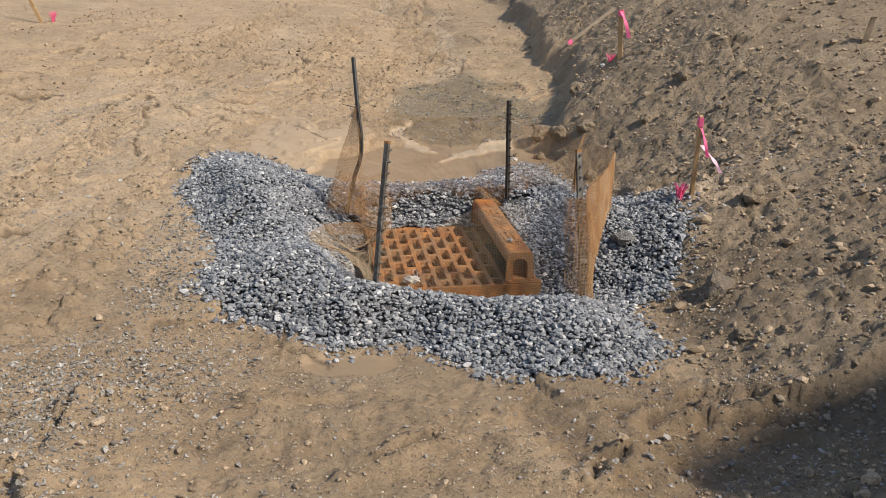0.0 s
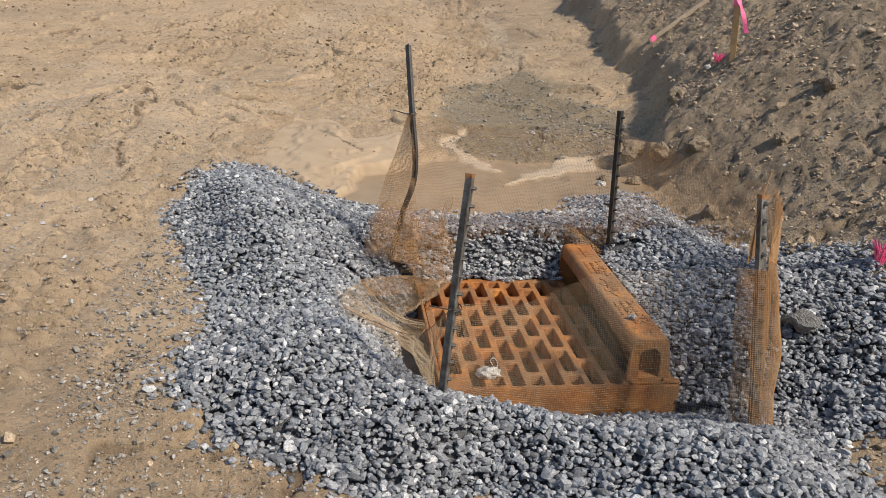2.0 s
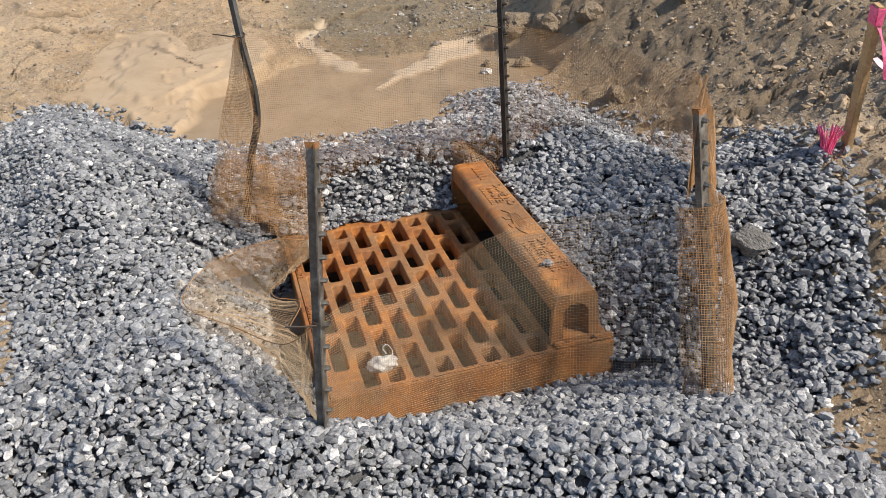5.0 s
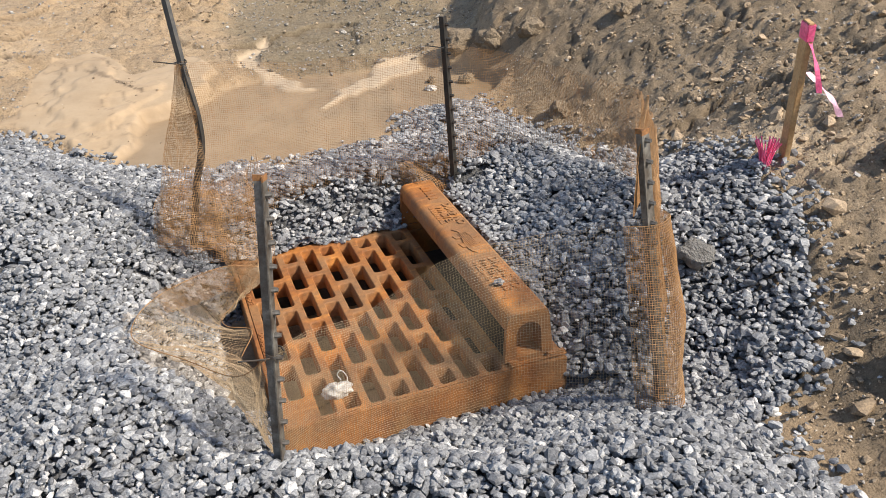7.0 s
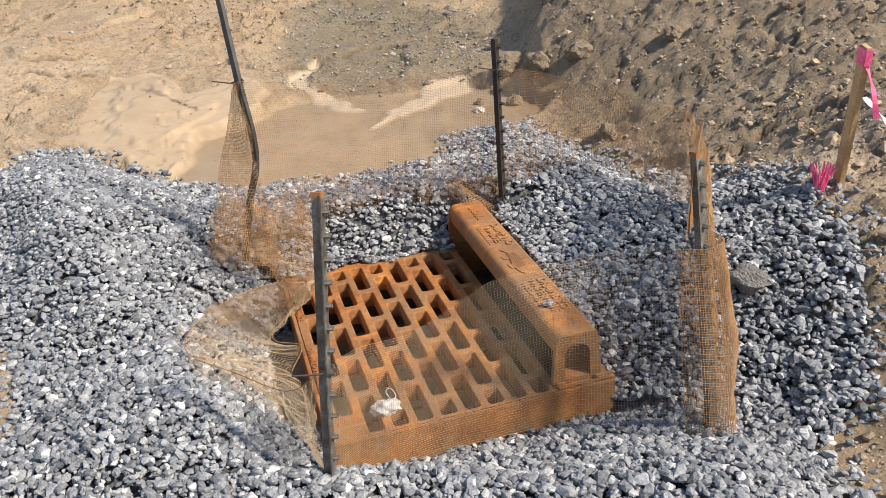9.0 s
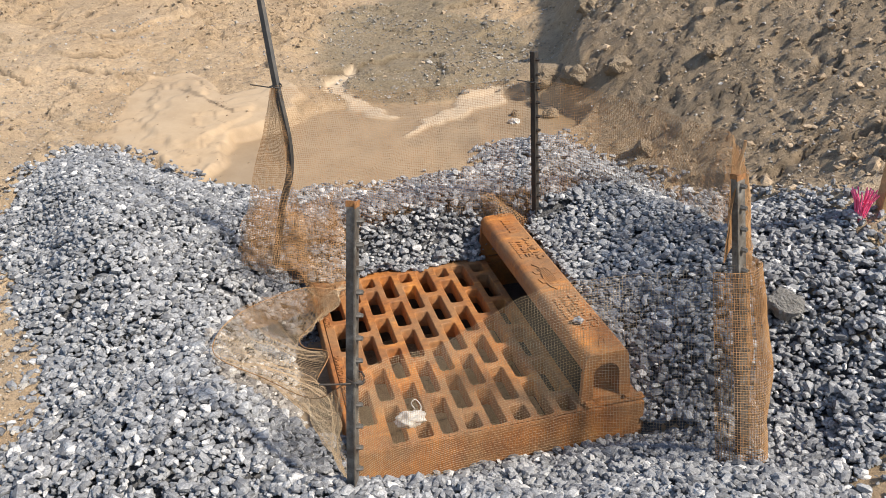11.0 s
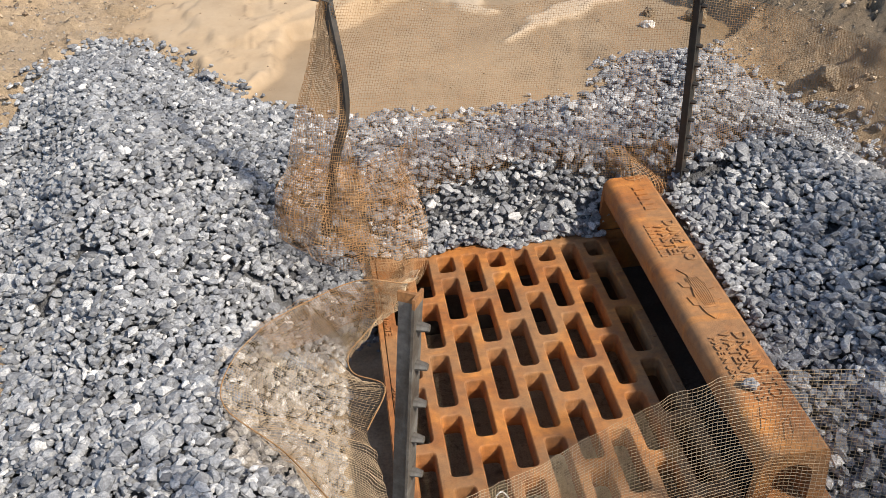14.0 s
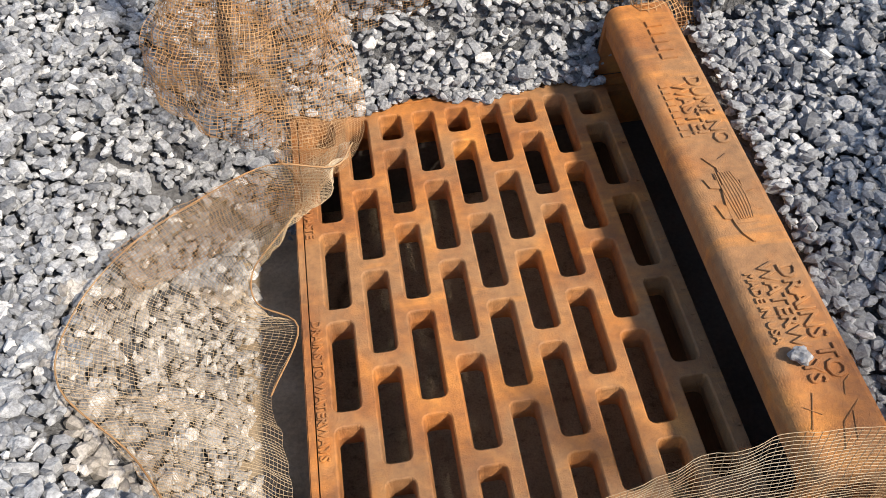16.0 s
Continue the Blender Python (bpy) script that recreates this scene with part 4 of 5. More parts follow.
    lettering("hood_lettering", "MADE IN USA", 0.022, down(0.671, -0.345, top - 0.0005), M_RUST, frame_ob)
    lettering("hood_lettering", "DUMP NO", 0.041, down(0.731, 0.13, top), M_RUST, frame_ob)
    lettering("hood_lettering", "WASTE!", 0.041, down(0.699, 0.115, top), M_RUST, frame_ob)
    for k in range(9):
        bm = bmesh.new()
        box(bm, (0.676, 0.105 - 0.017 * k, top - 0.003), (0.690, 0.116 - 0.017 * k, top + 0.0020))
        part("maker_bar", bm, M_RUST, frame_ob)
    for k in range(5):
        bm = bmesh.new()
        box(bm, (0.706, 0.292 - 0.026 * k, top - 0.003), (0.738, 0.310 - 0.026 * k, top + 0.0030), 0.001)
        part("maker_bar", bm, M_RUST, frame_ob)
    # raised fish-shaped emblem: body with ridges, forked tail and fins
    def raised(name, outline, h, label=""):
        bm = bmesh.new()
        lo = [bm.verts.new((x, y, top - 0.002)) for x, y in outline]
        hi = [bm.verts.new((x, y, top + h)) for x, y in outline]
        for k in range(len(lo)):
            bm.faces.new((lo[k], lo[(k + 1) % len(lo)], hi[(k + 1) % len(lo)], hi[k]))
        bmesh.ops.triangulate(bm, faces=[bm.faces.new(hi)])
        return part(name, bm, M_RUST, frame_ob, label)

    def spine(t):
        return 0.712 + 0.006 * math.sin(3.0 * t), -0.115 - 0.170 * t

    half = [0.005, 0.007, 0.012, 0.018, 0.022, 0.024, 0.024, 0.021, 0.015, 0.002]
    side_a = [(spine(k / 9)[0] + half[k], spine(k / 9)[1]) for k in range(10)]
    side_b = [(spine(k / 9)[0] - half[k], spine(k / 9)[1]) for k in range(10)]
    raised("emblem_body", side_a + side_b[::-1], 0.0030, "raised fish-shaped relief")
    raised("emblem_tail", [(0.717, -0.116), (0.738, -0.083), (0.716, -0.097), (0.690, -0.088), (0.707, -0.116)], 0.0026)
    for dx, y0, y1 in ((1, -0.150, -0.178), (1, -0.190, -0.222), (-1, -0.145, -0.165), (-1, -0.205, -0.235)):
        x = spine((-0.115 - y1) / 0.170)[0] + dx * 0.017
        raised("emblem_fin", [(x, y1), (x + dx * 0.002, y0), (x + dx * 0.024, y0 + 0.006), (x + dx * 0.018, y1 + 0.004)][::dx], 0.0024)
    for k in range(-3, 4):
        bm = bmesh.new()
        tube(bm, [(spine(t)[0] + 0.0056 * k * (0.45 + 0.55 * math.sin(math.pi * min(1, t + 0.12))), spine(t)[1], top + 0.0031) for t in (0.08, 0.25, 0.42, 0.58, 0.72)], 0.0014, 4)
        part("emblem_ridge", bm, M_RUST, frame_ob)
    bm = bmesh.new()
    tube(bm, [(spine(0.77)[0] + u, spine(0.77)[1] + 0.05 * abs(u), top + 0.0031) for u in (-0.018, -0.009, 0.0, 0.009, 0.018)], 0.0014, 4)
    part("emblem_ridge", bm, M_RUST, frame_ob)
    bm = bmesh.new()
    strokes = [[(0.755, -0.545), (0.742, -0.555), (0.735, -0.575)], [(0.75, -0.585), (0.715, -0.615), (0.70, -0.655)], [(0.735, -0.60), (0.722, -0.645)], [(0.69, -0.565), (0.668, -0.62)], [(0.668, -0.585), (0.69, -0.60)]]
    for s in strokes:
        tube(bm, [(x, y, top + 0.0004) for x, y in s], 0.0007, 4)
    part("scrawl", bm, M_STEEL_RUST, frame_ob)


chamber()
drain()


# ---- steel fence posts ----
def sweep(bm, path, outline, side):
    """Sweeps a closed outline, given in (side, across) metres, along a path."""
    rings, path = [], [Vector(p) for p in path]
    for i, p in enumerate(path):
        d = (path[min(i + 1, len(path) - 1)] - path[max(i - 1, 0)]).normalized()
        a = (Vector(side) - d * d.dot(Vector(side))).normalized()
        b = d.cross(a)
        rings.append([bm.verts.new(p + a * u + b * v) for u, v in outline])
    k = len(outline)
    for r0, r1 in zip(rings, rings[1:]):
        for i in range(k):
            bm.faces.new((r0[i], r0[(i + 1) % k], r1[(i + 1) % k], r1[i]))
    bm.faces.new(rings[0])
    bm.faces.new(rings[-1])


TEE = [(0.0, -0.018), (0.004, -0.018), (0.004, 0.018), (0.0, 0.018), (0.0, 0.0035), (-0.026, 0.0025), (-0.026, -0.0025), (0.0, -0.0035)]


def smooth_path(points, n):
    pts = [Vector(p) for p in points]
    pts = [2 * pts[0] - pts[1]] + pts + [2 * pts[-1] - pts[-2]]
    out = []
    for i in range(1, len(pts) - 2):
        for k in range(n):
            t = k / n
            a, b, c, d = pts[i - 1:i + 3]
            out.append(0.5 * ((2 * b) + (c - a) * t + (2 * a - 5 * b + 4 * c - d) * t * t + (3 * b - a - 3 * c + d) * t ** 3))
    return out + [pts[-2]]


def fence_post(label, points, side, mat, studs=True, tie=None, scale=1.0, cap=True):
    base = Vector(points[0])
    ob = thing("fence_post", label, "post", base, "posts round the drain")
    path = smooth_path([Vector(p) - base for p in points], 6 if len(points) > 2 else 1)
    bm = bmesh.new()
    sweep(bm, path, [(u * scale, v * scale) for u, v in TEE], side)
    part("shaft", bm, mat, ob)
    top = path[-1]
    if cap:
        bm = bmesh.new()
        sweep(bm, [top - (top - path[-2]).normalized() * 0.011, top + Vector((0, 0, 0.002))], [(u * scale * 1.06 + math.copysign(0.0004, u + 1e-6), v * scale * 1.06) for u, v in TEE], side)
        part("worn_tip", bm, M_STEEL_RUST, ob, "rust-orange worn tip")
    if studs:
        length = sum((b - a).length for a, b in zip(path, path[1:]))
        proto = None
        k, run, want = 0, 0.0, 0.05
        for a, b in zip(path, path[1:]):
            seg = (b - a).length
            while want < run + seg - 0.02:
                p = a + (b - a) * ((want - run) / seg)
                if proto is None:
                    bm = bmesh.new()
                    bmesh.ops.create_cone(bm, cap_ends=True, segments=6, radius1=0.0095 * scale, radius2=0.006 * scale, depth=0.017)
                    bmesh.ops.rotate(bm, verts=bm.verts, matrix=Matrix.Rotation(radians(90), 3, "Y"))
                    proto = part("stud", bm, mat, ob)
                    st = proto
                else:
                    st = new("stud", proto.data)
                    st.parent = ob
                ang = math.degrees(math.atan2(side[1], side[0]))
                st.matrix_local = Matrix.Translation(p + Vector(side).normalized() * 0.0095) @ pose(0, 0, 0, 0, 0, ang)
                want += 0.054
            run += seg
    if tie is not None:
        bm = bmesh.new()
        c = Vector(tie) - base
        loop = [c + Vector((0.02 * math.cos(a), 0.024 * math.sin(a), 0.004 * math.sin(2 * a))) for a in np.linspace(0, math.tau * 0.95, 12)]
        tube(bm, loop, 0.0022, 5)
        tube(bm, [c + Vector((-0.015, -0.02, 0)), c + Vector((-0.05, -0.03, 0.012)), c + Vector((-0.085, -0.035, 0.022))], 0.0022, 5)
        part("cable_tie", bm, M_DARKSTEEL, ob, "black plastic cable tie")
    return ob


fence_post("grey steel studded fence post leaning, tip rusted", [(-0.095, -1.06, 0.0), (-0.048, -0.987, 0.46), (-0.006, -0.93, 0.832)], (0.9, -0.44, 0), M_STEEL, tie=(-0.05, -0.99, 0.43), scale=0.82)
fence_post("dark steel fence post bent above the gravel", [(-0.17, 0.345, 0.1), (-0.117, 0.315, 0.34), (-0.08, 0.285, 0.47), (-0.072, 0.275, 0.6), (-0.087, 0.315, 0.784), (-0.1, 0.46, 1.06)],
           (-0.8, -0.55, 0), M_MIDSTEEL, studs=False, tie=(-0.087, 0.31, 0.784), cap=False, scale=0.72)
fence_post("dark steel fence post standing upright in gravel", [(0.876, 0.363, 0.02), (0.862, 0.359, 0.8)], (0.7, -0.7, 0), M_DARKSTEEL, tie=(0.864, 0.36, 0.69), scale=0.8, cap=False)
fence_post("grey steel studded fence post wrapped in mesh", [(0.957, -1.035, 0.0), (0.923, -0.92, 0.767)], (0.45, -0.9, 0), M_STEEL, scale=0.9)


# ---- wire mesh slung between the posts ----
def net(name, label, rails, cell=0.0085, radius=0.00055, mat=None, wrinkle=0.012, seed=0, parent=None):
    """A net lofted over rails (lists of points from one edge to the other), as real threads."""
    rails = [smooth_path(r, 8) for r in rails]
    ts = np.linspace(0, 1, 160)

    def resample(path):
        p = np.array([tuple(q) for q in path])
        s = np.concatenate([[0], np.cumsum(np.linalg.norm(np.diff(p, axis=0), axis=1))])
        return np.stack([np.interp(ts * s[-1], s, p[:, i]) for i in range(3)], -1), s[-1]

    R = [resample(r) for r in rails]
    length = max(l for _, l in R)
    curves = np.stack([r for r, _ in R])
    cross = [smooth_path([Vector(curves[k, i]) for k in range(len(rails))], 8) for i in range(160)]
    cross = np.array([[tuple(q) for q in c] for c in cross])
    height = np.max(np.sum(np.linalg.norm(np.diff(cross, axis=1), axis=2), axis=1))
    nu, nv = max(2, int(length / cell)), max(2, int(height / cell))
    ui, vi = np.linspace(0, 159, nu + 1), np.linspace(0, cross.shape[1] - 1, nv + 1)
    a = cross[np.floor(ui).astype(int)] * (1 - ui % 1)[:, None, None] + cross[np.minimum(np.floor(ui).astype(int) + 1, 159)] * (ui % 1)[:, None, None]
    j0 = np.floor(vi).astype(int)
    j1 = np.minimum(j0 + 1, cross.shape[1] - 1)
    G = a[:, j0] * (1 - vi % 1)[None, :, None] + a[:, j1] * (vi % 1)[None, :, None]
    U, V = np.meshgrid(np.linspace(0, length, nu + 1), np.linspace(0, height, nv + 1), indexing="ij")
    du, dv = np.gradient(G, axis=0), np.gradient(G, axis=1)
    N = np.cross(du, dv)
    N /= np.maximum(np.linalg.norm(N, axis=2), 1e-9)[..., None]
    G = G + N * (wrinkle * fbm(U, V, 7.0, 3, seed) + 0.6 * wrinkle * fbm(U, V * 0.3, 22.0, 2, seed + 5))[..., None]
    G = G + 0.0012 * np.stack([vnoise(U * 90, V * 90, seed + 9 + q) for q in range(3)], -1)
    verts, faces, base = [], [], 0
    for axis in (0, 1):
        g, nn = (G, N) if axis == 0 else (G.transpose(1, 0, 2), N.transpose(1, 0, 2))
        s = np.gradient(g, axis=1)
        s /= np.maximum(np.linalg.norm(s, axis=2), 1e-9)[..., None]
        m, k = g.shape[:2]
        tri = np.stack([g + radius * nn, g - 0.5 * radius * nn + 0.87 * radius * s, g - 0.5 * radius * nn - 0.87 * radius * s], 2)
        verts.append(tri.reshape(-1, 3))
        idx = base + np.arange(m * k * 3).reshape(m, k, 3)
        for q in range(3):
            f = np.stack([idx[:-1, :, q], idx[1:, :, q], idx[1:, :, (q + 1) % 3], idx[:-1, :, (q + 1) % 3]], -1)
            faces.append(f.reshape(-1, 4))
        base += m * k * 3
    me = mesh_from(name, np.concatenate(verts).tolist(), np.concatenate(faces).tolist(), [mat or M_NET])
    ob = new(name, me)
    ob.parent = parent
    return tagged(ob, label, kind="stuff")


netting = thing("mesh_fence", "rust-brown wire mesh slung between posts round the drain", "mesh fence")
net("back_panel", "", [[(-0.09, 0.30, 0.79), (0.35, 0.40, 0.70), (0.86, 0.37, 0.70)], [(-0.20, 0.33, 0.46), (0.35, 0.45, 0.42), (0.87, 0.38, 0.42)],
                       [(-0.29, 0.29, 0.16), (0.35, 0.46, 0.14), (0.88, 0.39, 0.13)]], 0.0078, 0.00042, M_NET, 0.02, 3, netting)
net("side_panel", "", [[(0.87, 0.36, 0.70), (1.20, 0.33, 0.60), (1.37, 0.05, 0.56), (1.39, -0.15, 0.575), (1.22, -0.5, 0.58), (0.955, -0.95, 0.56)],
                       [(0.88, 0.38, 0.44), (1.22, 0.36, 0.42), (1.36, 0.08, 0.40), (1.37, -0.2, 0.38), (1.205, -0.55, 0.34), (0.97, -0.97, 0.32)],
                       [(0.88, 0.39, 0.16), (1.24, 0.38, 0.22), (1.35, 0.10, 0.24), (1.34, -0.25, 0.20), (1.18, -0.6, 0.12), (0.985, -1.0, 0.04)]], 0.0078, 0.00050, M_NET, 0.015, 5, netting)
net("side_flap", "dense muddy brown mesh flap", [[(1.385, -0.16, 0.565), (1.22, -0.51, 0.57), (0.975, -0.93, 0.55)], [(1.365, -0.21, 0.37), (1.20, -0.56, 0.33), (0.985, -0.96, 0.31)],
                       [(1.335, -0.26, 0.19), (1.175, -0.61, 0.11), (0.99, -0.99, 0.03)]], 0.0068, 0.0006, M_NET, 0.012, 6, netting)
net("front_panel", "", [[(0.97, -0.985, 0.555), (0.90, -0.93, 0.53), (0.68, -0.77, 0.46), (0.5, -0.75, 0.445), (0.34, -0.75, 0.39), (0.21, -0.78, 0.345), (0.06, -0.87, 0.39), (-0.05, -0.985, 0.43)],
                        [(0.985, -1.02, 0.30), (0.9, -0.95, 0.28), (0.68, -0.78, 0.22), (0.5, -0.765, 0.20), (0.34, -0.765, 0.17), (0.21, -0.79, 0.15), (0.05, -0.89, 0.2), (-0.07, -1.01, 0.24)],
                        [(0.99, -1.05, 0.02), (0.9, -0.98, 0.0), (0.68, -0.80, -0.05), (0.5, -0.78, -0.06), (0.34, -0.78, -0.06), (0.2, -0.80, -0.05), (0.03, -0.90, 0.0), (-0.09, -1.04, 0.04)]], 0.0088, 0.00037, M_NET_PALE, 0.01, 7, netting)
net("fold_panel", "", [[(-0.20, 0.31, 0.40), (-0.12, 0.25, 0.38), (0.0, 0.28, 0.36), (0.09, 0.36, 0.40)], [(-0.26, 0.28, 0.28), (-0.13, 0.20, 0.25), (0.0, 0.23, 0.24), (0.10, 0.31, 0.25)],
                       [(-0.28, 0.24, 0.16), (-0.15, 0.16, 0.12), (-0.02, 0.15, 0.10), (0.09, 0.20, 0.06)]], 0.0082, 0.0006, M_NET, 0.09, 9, netting)
net("fold_panel", "", [[(-0.22, 0.33, 0.36), (-0.14, 0.33, 0.32), (-0.06, 0.34, 0.28)], [(-0.26, 0.30, 0.26), (-0.16, 0.26, 0.24), (-0.05, 0.28, 0.21)],
                       [(-0.275, 0.27, 0.17), (-0.17, 0.22, 0.15), (-0.03, 0.22, 0.13)]], 0.0082, 0.0007, M_NET, 0.07, 19, netting)
net("fold_panel", "", [[(-0.10, 0.325, 0.775), (-0.09, 0.315, 0.775), (-0.082, 0.30, 0.775)], [(-0.15, 0.33, 0.62), (-0.11, 0.30, 0.62), (-0.07, 0.265, 0.61)], [(-0.205, 0.325, 0.46), (-0.14, 0.29, 0.46), (-0.07, 0.262, 0.46)],
                       [(-0.29, 0.275, 0.15), (-0.17, 0.23, 0.14), (-0.03, 0.21, 0.12)]], 0.0078, 0.0006, M_NET, 0.015, 29, netting)
net("clump", "rusty crumpled mesh end at the hood", [[(0.66, 0.47, 0.20), (0.72, 0.43, 0.24), (0.78, 0.46, 0.22), (0.85, 0.44, 0.25)], [(0.67, 0.44, 0.16), (0.73, 0.38, 0.19), (0.79, 0.42, 0.18), (0.85, 0.40, 0.18)],
               [(0.67, 0.42, 0.12), (0.73, 0.37, 0.11), (0.80, 0.39, 0.10), (0.86, 0.38, 0.10)]], 0.007, 0.0009, M_NET, 0.08, 23, netting)
net("fallen_panel", "", [[(0.08, 0.18, 0.06), (0.04, 0.09, 0.09), (-0.08, 0.085, 0.12), (-0.20, -0.01, 0.15), (-0.31, -0.12, 0.17), (-0.38, -0.25, 0.18), (-0.385, -0.38, 0.18), (-0.26, -0.52, 0.17), (-0.14, -0.75, 0.23), (-0.06, -0.98, 0.42)],
                         [(0.02, 0.17, 0.03), (0.01, 0.06, 0.05), (-0.09, 0.03, 0.07), (-0.17, -0.04, 0.09), (-0.24, -0.12, 0.10), (-0.27, -0.23, 0.11), (-0.26, -0.35, 0.11), (-0.20, -0.5, 0.12), (-0.13, -0.75, 0.15), (-0.08, -1.0, 0.28)],
                         [(-0.03, 0.15, 0.02), (-0.03, 0.06, 0.02), (-0.09, 0.0, 0.0), (-0.13, -0.09, 0.02), (-0.12, -0.17, 0.03), (-0.05, -0.235, 0.035), (-0.10, -0.36, 0.03), (-0.08, -0.52, 0.02), (-0.08, -0.75, 0.05), (-0.09, -1.02, 0.08)]], 0.0074, 0.00042, M_NET_PALE, 0.03, 13, netting)

net("fold_panel", "", [[(0.07, 0.24, 0.055), (0.0, 0.13, 0.085), (-0.12, 0.055, 0.125), (-0.24, -0.04, 0.16), (-0.335, -0.15, 0.18)], [(0.06, 0.20, 0.05), (-0.01, 0.07, 0.07), (-0.12, 0.0, 0.11), (-0.22, -0.09, 0.135), (-0.31, -0.18, 0.165)],
                       [(0.04, 0.14, 0.03), (-0.02, 0.03, 0.05), (-0.11, -0.04, 0.085), (-0.20, -0.13, 0.115), (-0.29, -0.2, 0.15)]], 0.0072, 0.00045, M_NET, 0.03, 37, netting)
net("fold_panel", "", [[(-0.12, 0.33, 0.32), (0.0, 0.33, 0.29), (0.10, 0.36, 0.30)], [(-0.12, 0.25, 0.14), (0.0, 0.27, 0.11), (0.11, 0.31, 0.09)],
                       [(-0.07, 0.17, 0.10), (0.02, 0.17, 0.06), (0.10, 0.24, 0.035)], [(-0.07, 0.07, 0.11), (0.0, 0.07, 0.07), (0.06, 0.14, 0.03)]], 0.0076, 0.0005, M_NET, 0.045, 43, netting)
net("post_wrap", "dense brown mesh wrapped round the post", [[(0.985, -0.92, 0.55), (0.975, -0.985, 0.555), (0.94, -1.02, 0.555), (0.885, -1.005, 0.55), (0.845, -0.975, 0.545)], [(1.01, -0.95, 0.29), (1.0, -1.03, 0.29), (0.955, -1.075, 0.29), (0.895, -1.06, 0.29), (0.85, -1.02, 0.285)],
                     [(1.0, -0.97, 0.0), (0.995, -1.06, 0.0), (0.96, -1.115, 0.0), (0.91, -1.105, 0.0), (0.86, -1.06, 0.0)]], 0.0068, 0.0008, M_NET, 0.012, 15, netting)
net("flap_top", "dark curled corner of mesh above the post", [[(0.97, -0.86, 0.83), (0.955, -0.88, 0.835)], [(0.945, -0.86, 0.72), (0.905, -0.93, 0.70)], [(0.96, -0.87, 0.56), (0.89, -0.95, 0.55)]], 0.0058, 0.0008, M_NET, 0.008, 33, netting)


def hem(points, r=0.0015):
    bm = bmesh.new()
    tube(bm, smooth_path(points, 6), r, 6)
    part("hem", bm, M_NET, netting, "twisted rusty edge strand")


hem([(0.08, 0.18, 0.06), (0.04, 0.09, 0.09), (-0.08, 0.085, 0.12), (-0.20, -0.01, 0.15), (-0.31, -0.12, 0.17), (-0.38, -0.25, 0.18), (-0.385, -0.38, 0.18), (-0.26, -0.52, 0.17), (-0.14, -0.75, 0.23), (-0.06, -0.98, 0.42)])
hem([(-0.03, 0.06, 0.025), (-0.09, 0.0, 0.005), (-0.13, -0.09, 0.025), (-0.12, -0.17, 0.035), (-0.05, -0.235, 0.04), (-0.10, -0.36, 0.035)], 0.0016)
hem([(1.39, -0.15, 0.575), (1.37, -0.2, 0.38), (1.34, -0.25, 0.20)], 0.0016)


# ---- survey stakes ----
def lath(name, label, base, tip, width, mat, ribbon=None, tails=(), rough_top=True):
    base, tip = Vector(base), Vector(tip)
    ob = thing(name, label, "stake", base)
    d = tip - base
    q = d.to_track_quat("Z", "X").to_matrix().to_4x4()
    bm = bmesh.new()
    box(bm, (-width / 2, -width * 0.2, -0.08), (width / 2, width * 0.2, d.length), 0.002)
    bmesh.ops.transform(bm, matrix=q, verts=bm.verts)
    part("shaft", bm, mat, ob)
    if ribbon:
        bm = bmesh.new()
        lo = d.length * ribbon
        box(bm, (-width / 2 - 0.003, -width * 0.2 - 0.003, lo - 0.03), (width / 2 + 0.003, width * 0.2 + 0.003, lo + 0.025), 0.003)
        bmesh.ops.transform(bm, matrix=q, verts=bm.verts)
        part("tape_wrap", bm, M_PINK, ob, "bright pink flagging tape knot")
    for pts, w, m in tails:
        bm = bmesh.new()
        path = smooth_path([Vector(p) - base for p in pts], 8)
        for k, sgn in enumerate((0,)):
            vs = []
            for i, p in enumerate(path):
                tw = math.sin(i * 0.35) * 0.5
                off = Vector((math.cos(tw) * w / 2, math.sin(tw) * w / 2, 0.004 * math.sin(i)))
                vs.append([bm.verts.new(p + o) for o in (off, -off, -off + Vector((0, 0.0012, 0)), off + Vector((0, 0.0012, 0)))])
            for a, b in zip(vs, vs[1:]):
                for j in range(4):
                    bm.faces.new((a[j], a[(j + 1) % 4], b[(j + 1) % 4], b[j]))
        part("tape_tail", bm, m, ob, "fluttering pink tape tail")
    return ob, q


def gz(x, y):
    return float(dug_ground(np.array([x]), np.array([y]))[0])


def whiskers(label, x, y, h, n=34, spread_=0.05):
    z = gz(x, y)
    ob = thing("survey_whisker", label, "marker", (x, y, z))
    bm = bmesh.new()
    r = random.Random(5)
    for k in range(n):
        a = r.uniform(0, math.tau)
        s = r.uniform(0.2, 1) * spread_
        tube(bm, [(0.01 * math.cos(a), 0.01 * math.sin(a), -0.01), (0.6 * s * math.cos(a), 0.6 * s * math.sin(a), h * 0.6), (s * math.cos(a), s * math.sin(a), h * r.uniform(0.75, 1.05))], 0.0022, 4)
    part("bristles", bm, M_PINK, ob)
    return ob


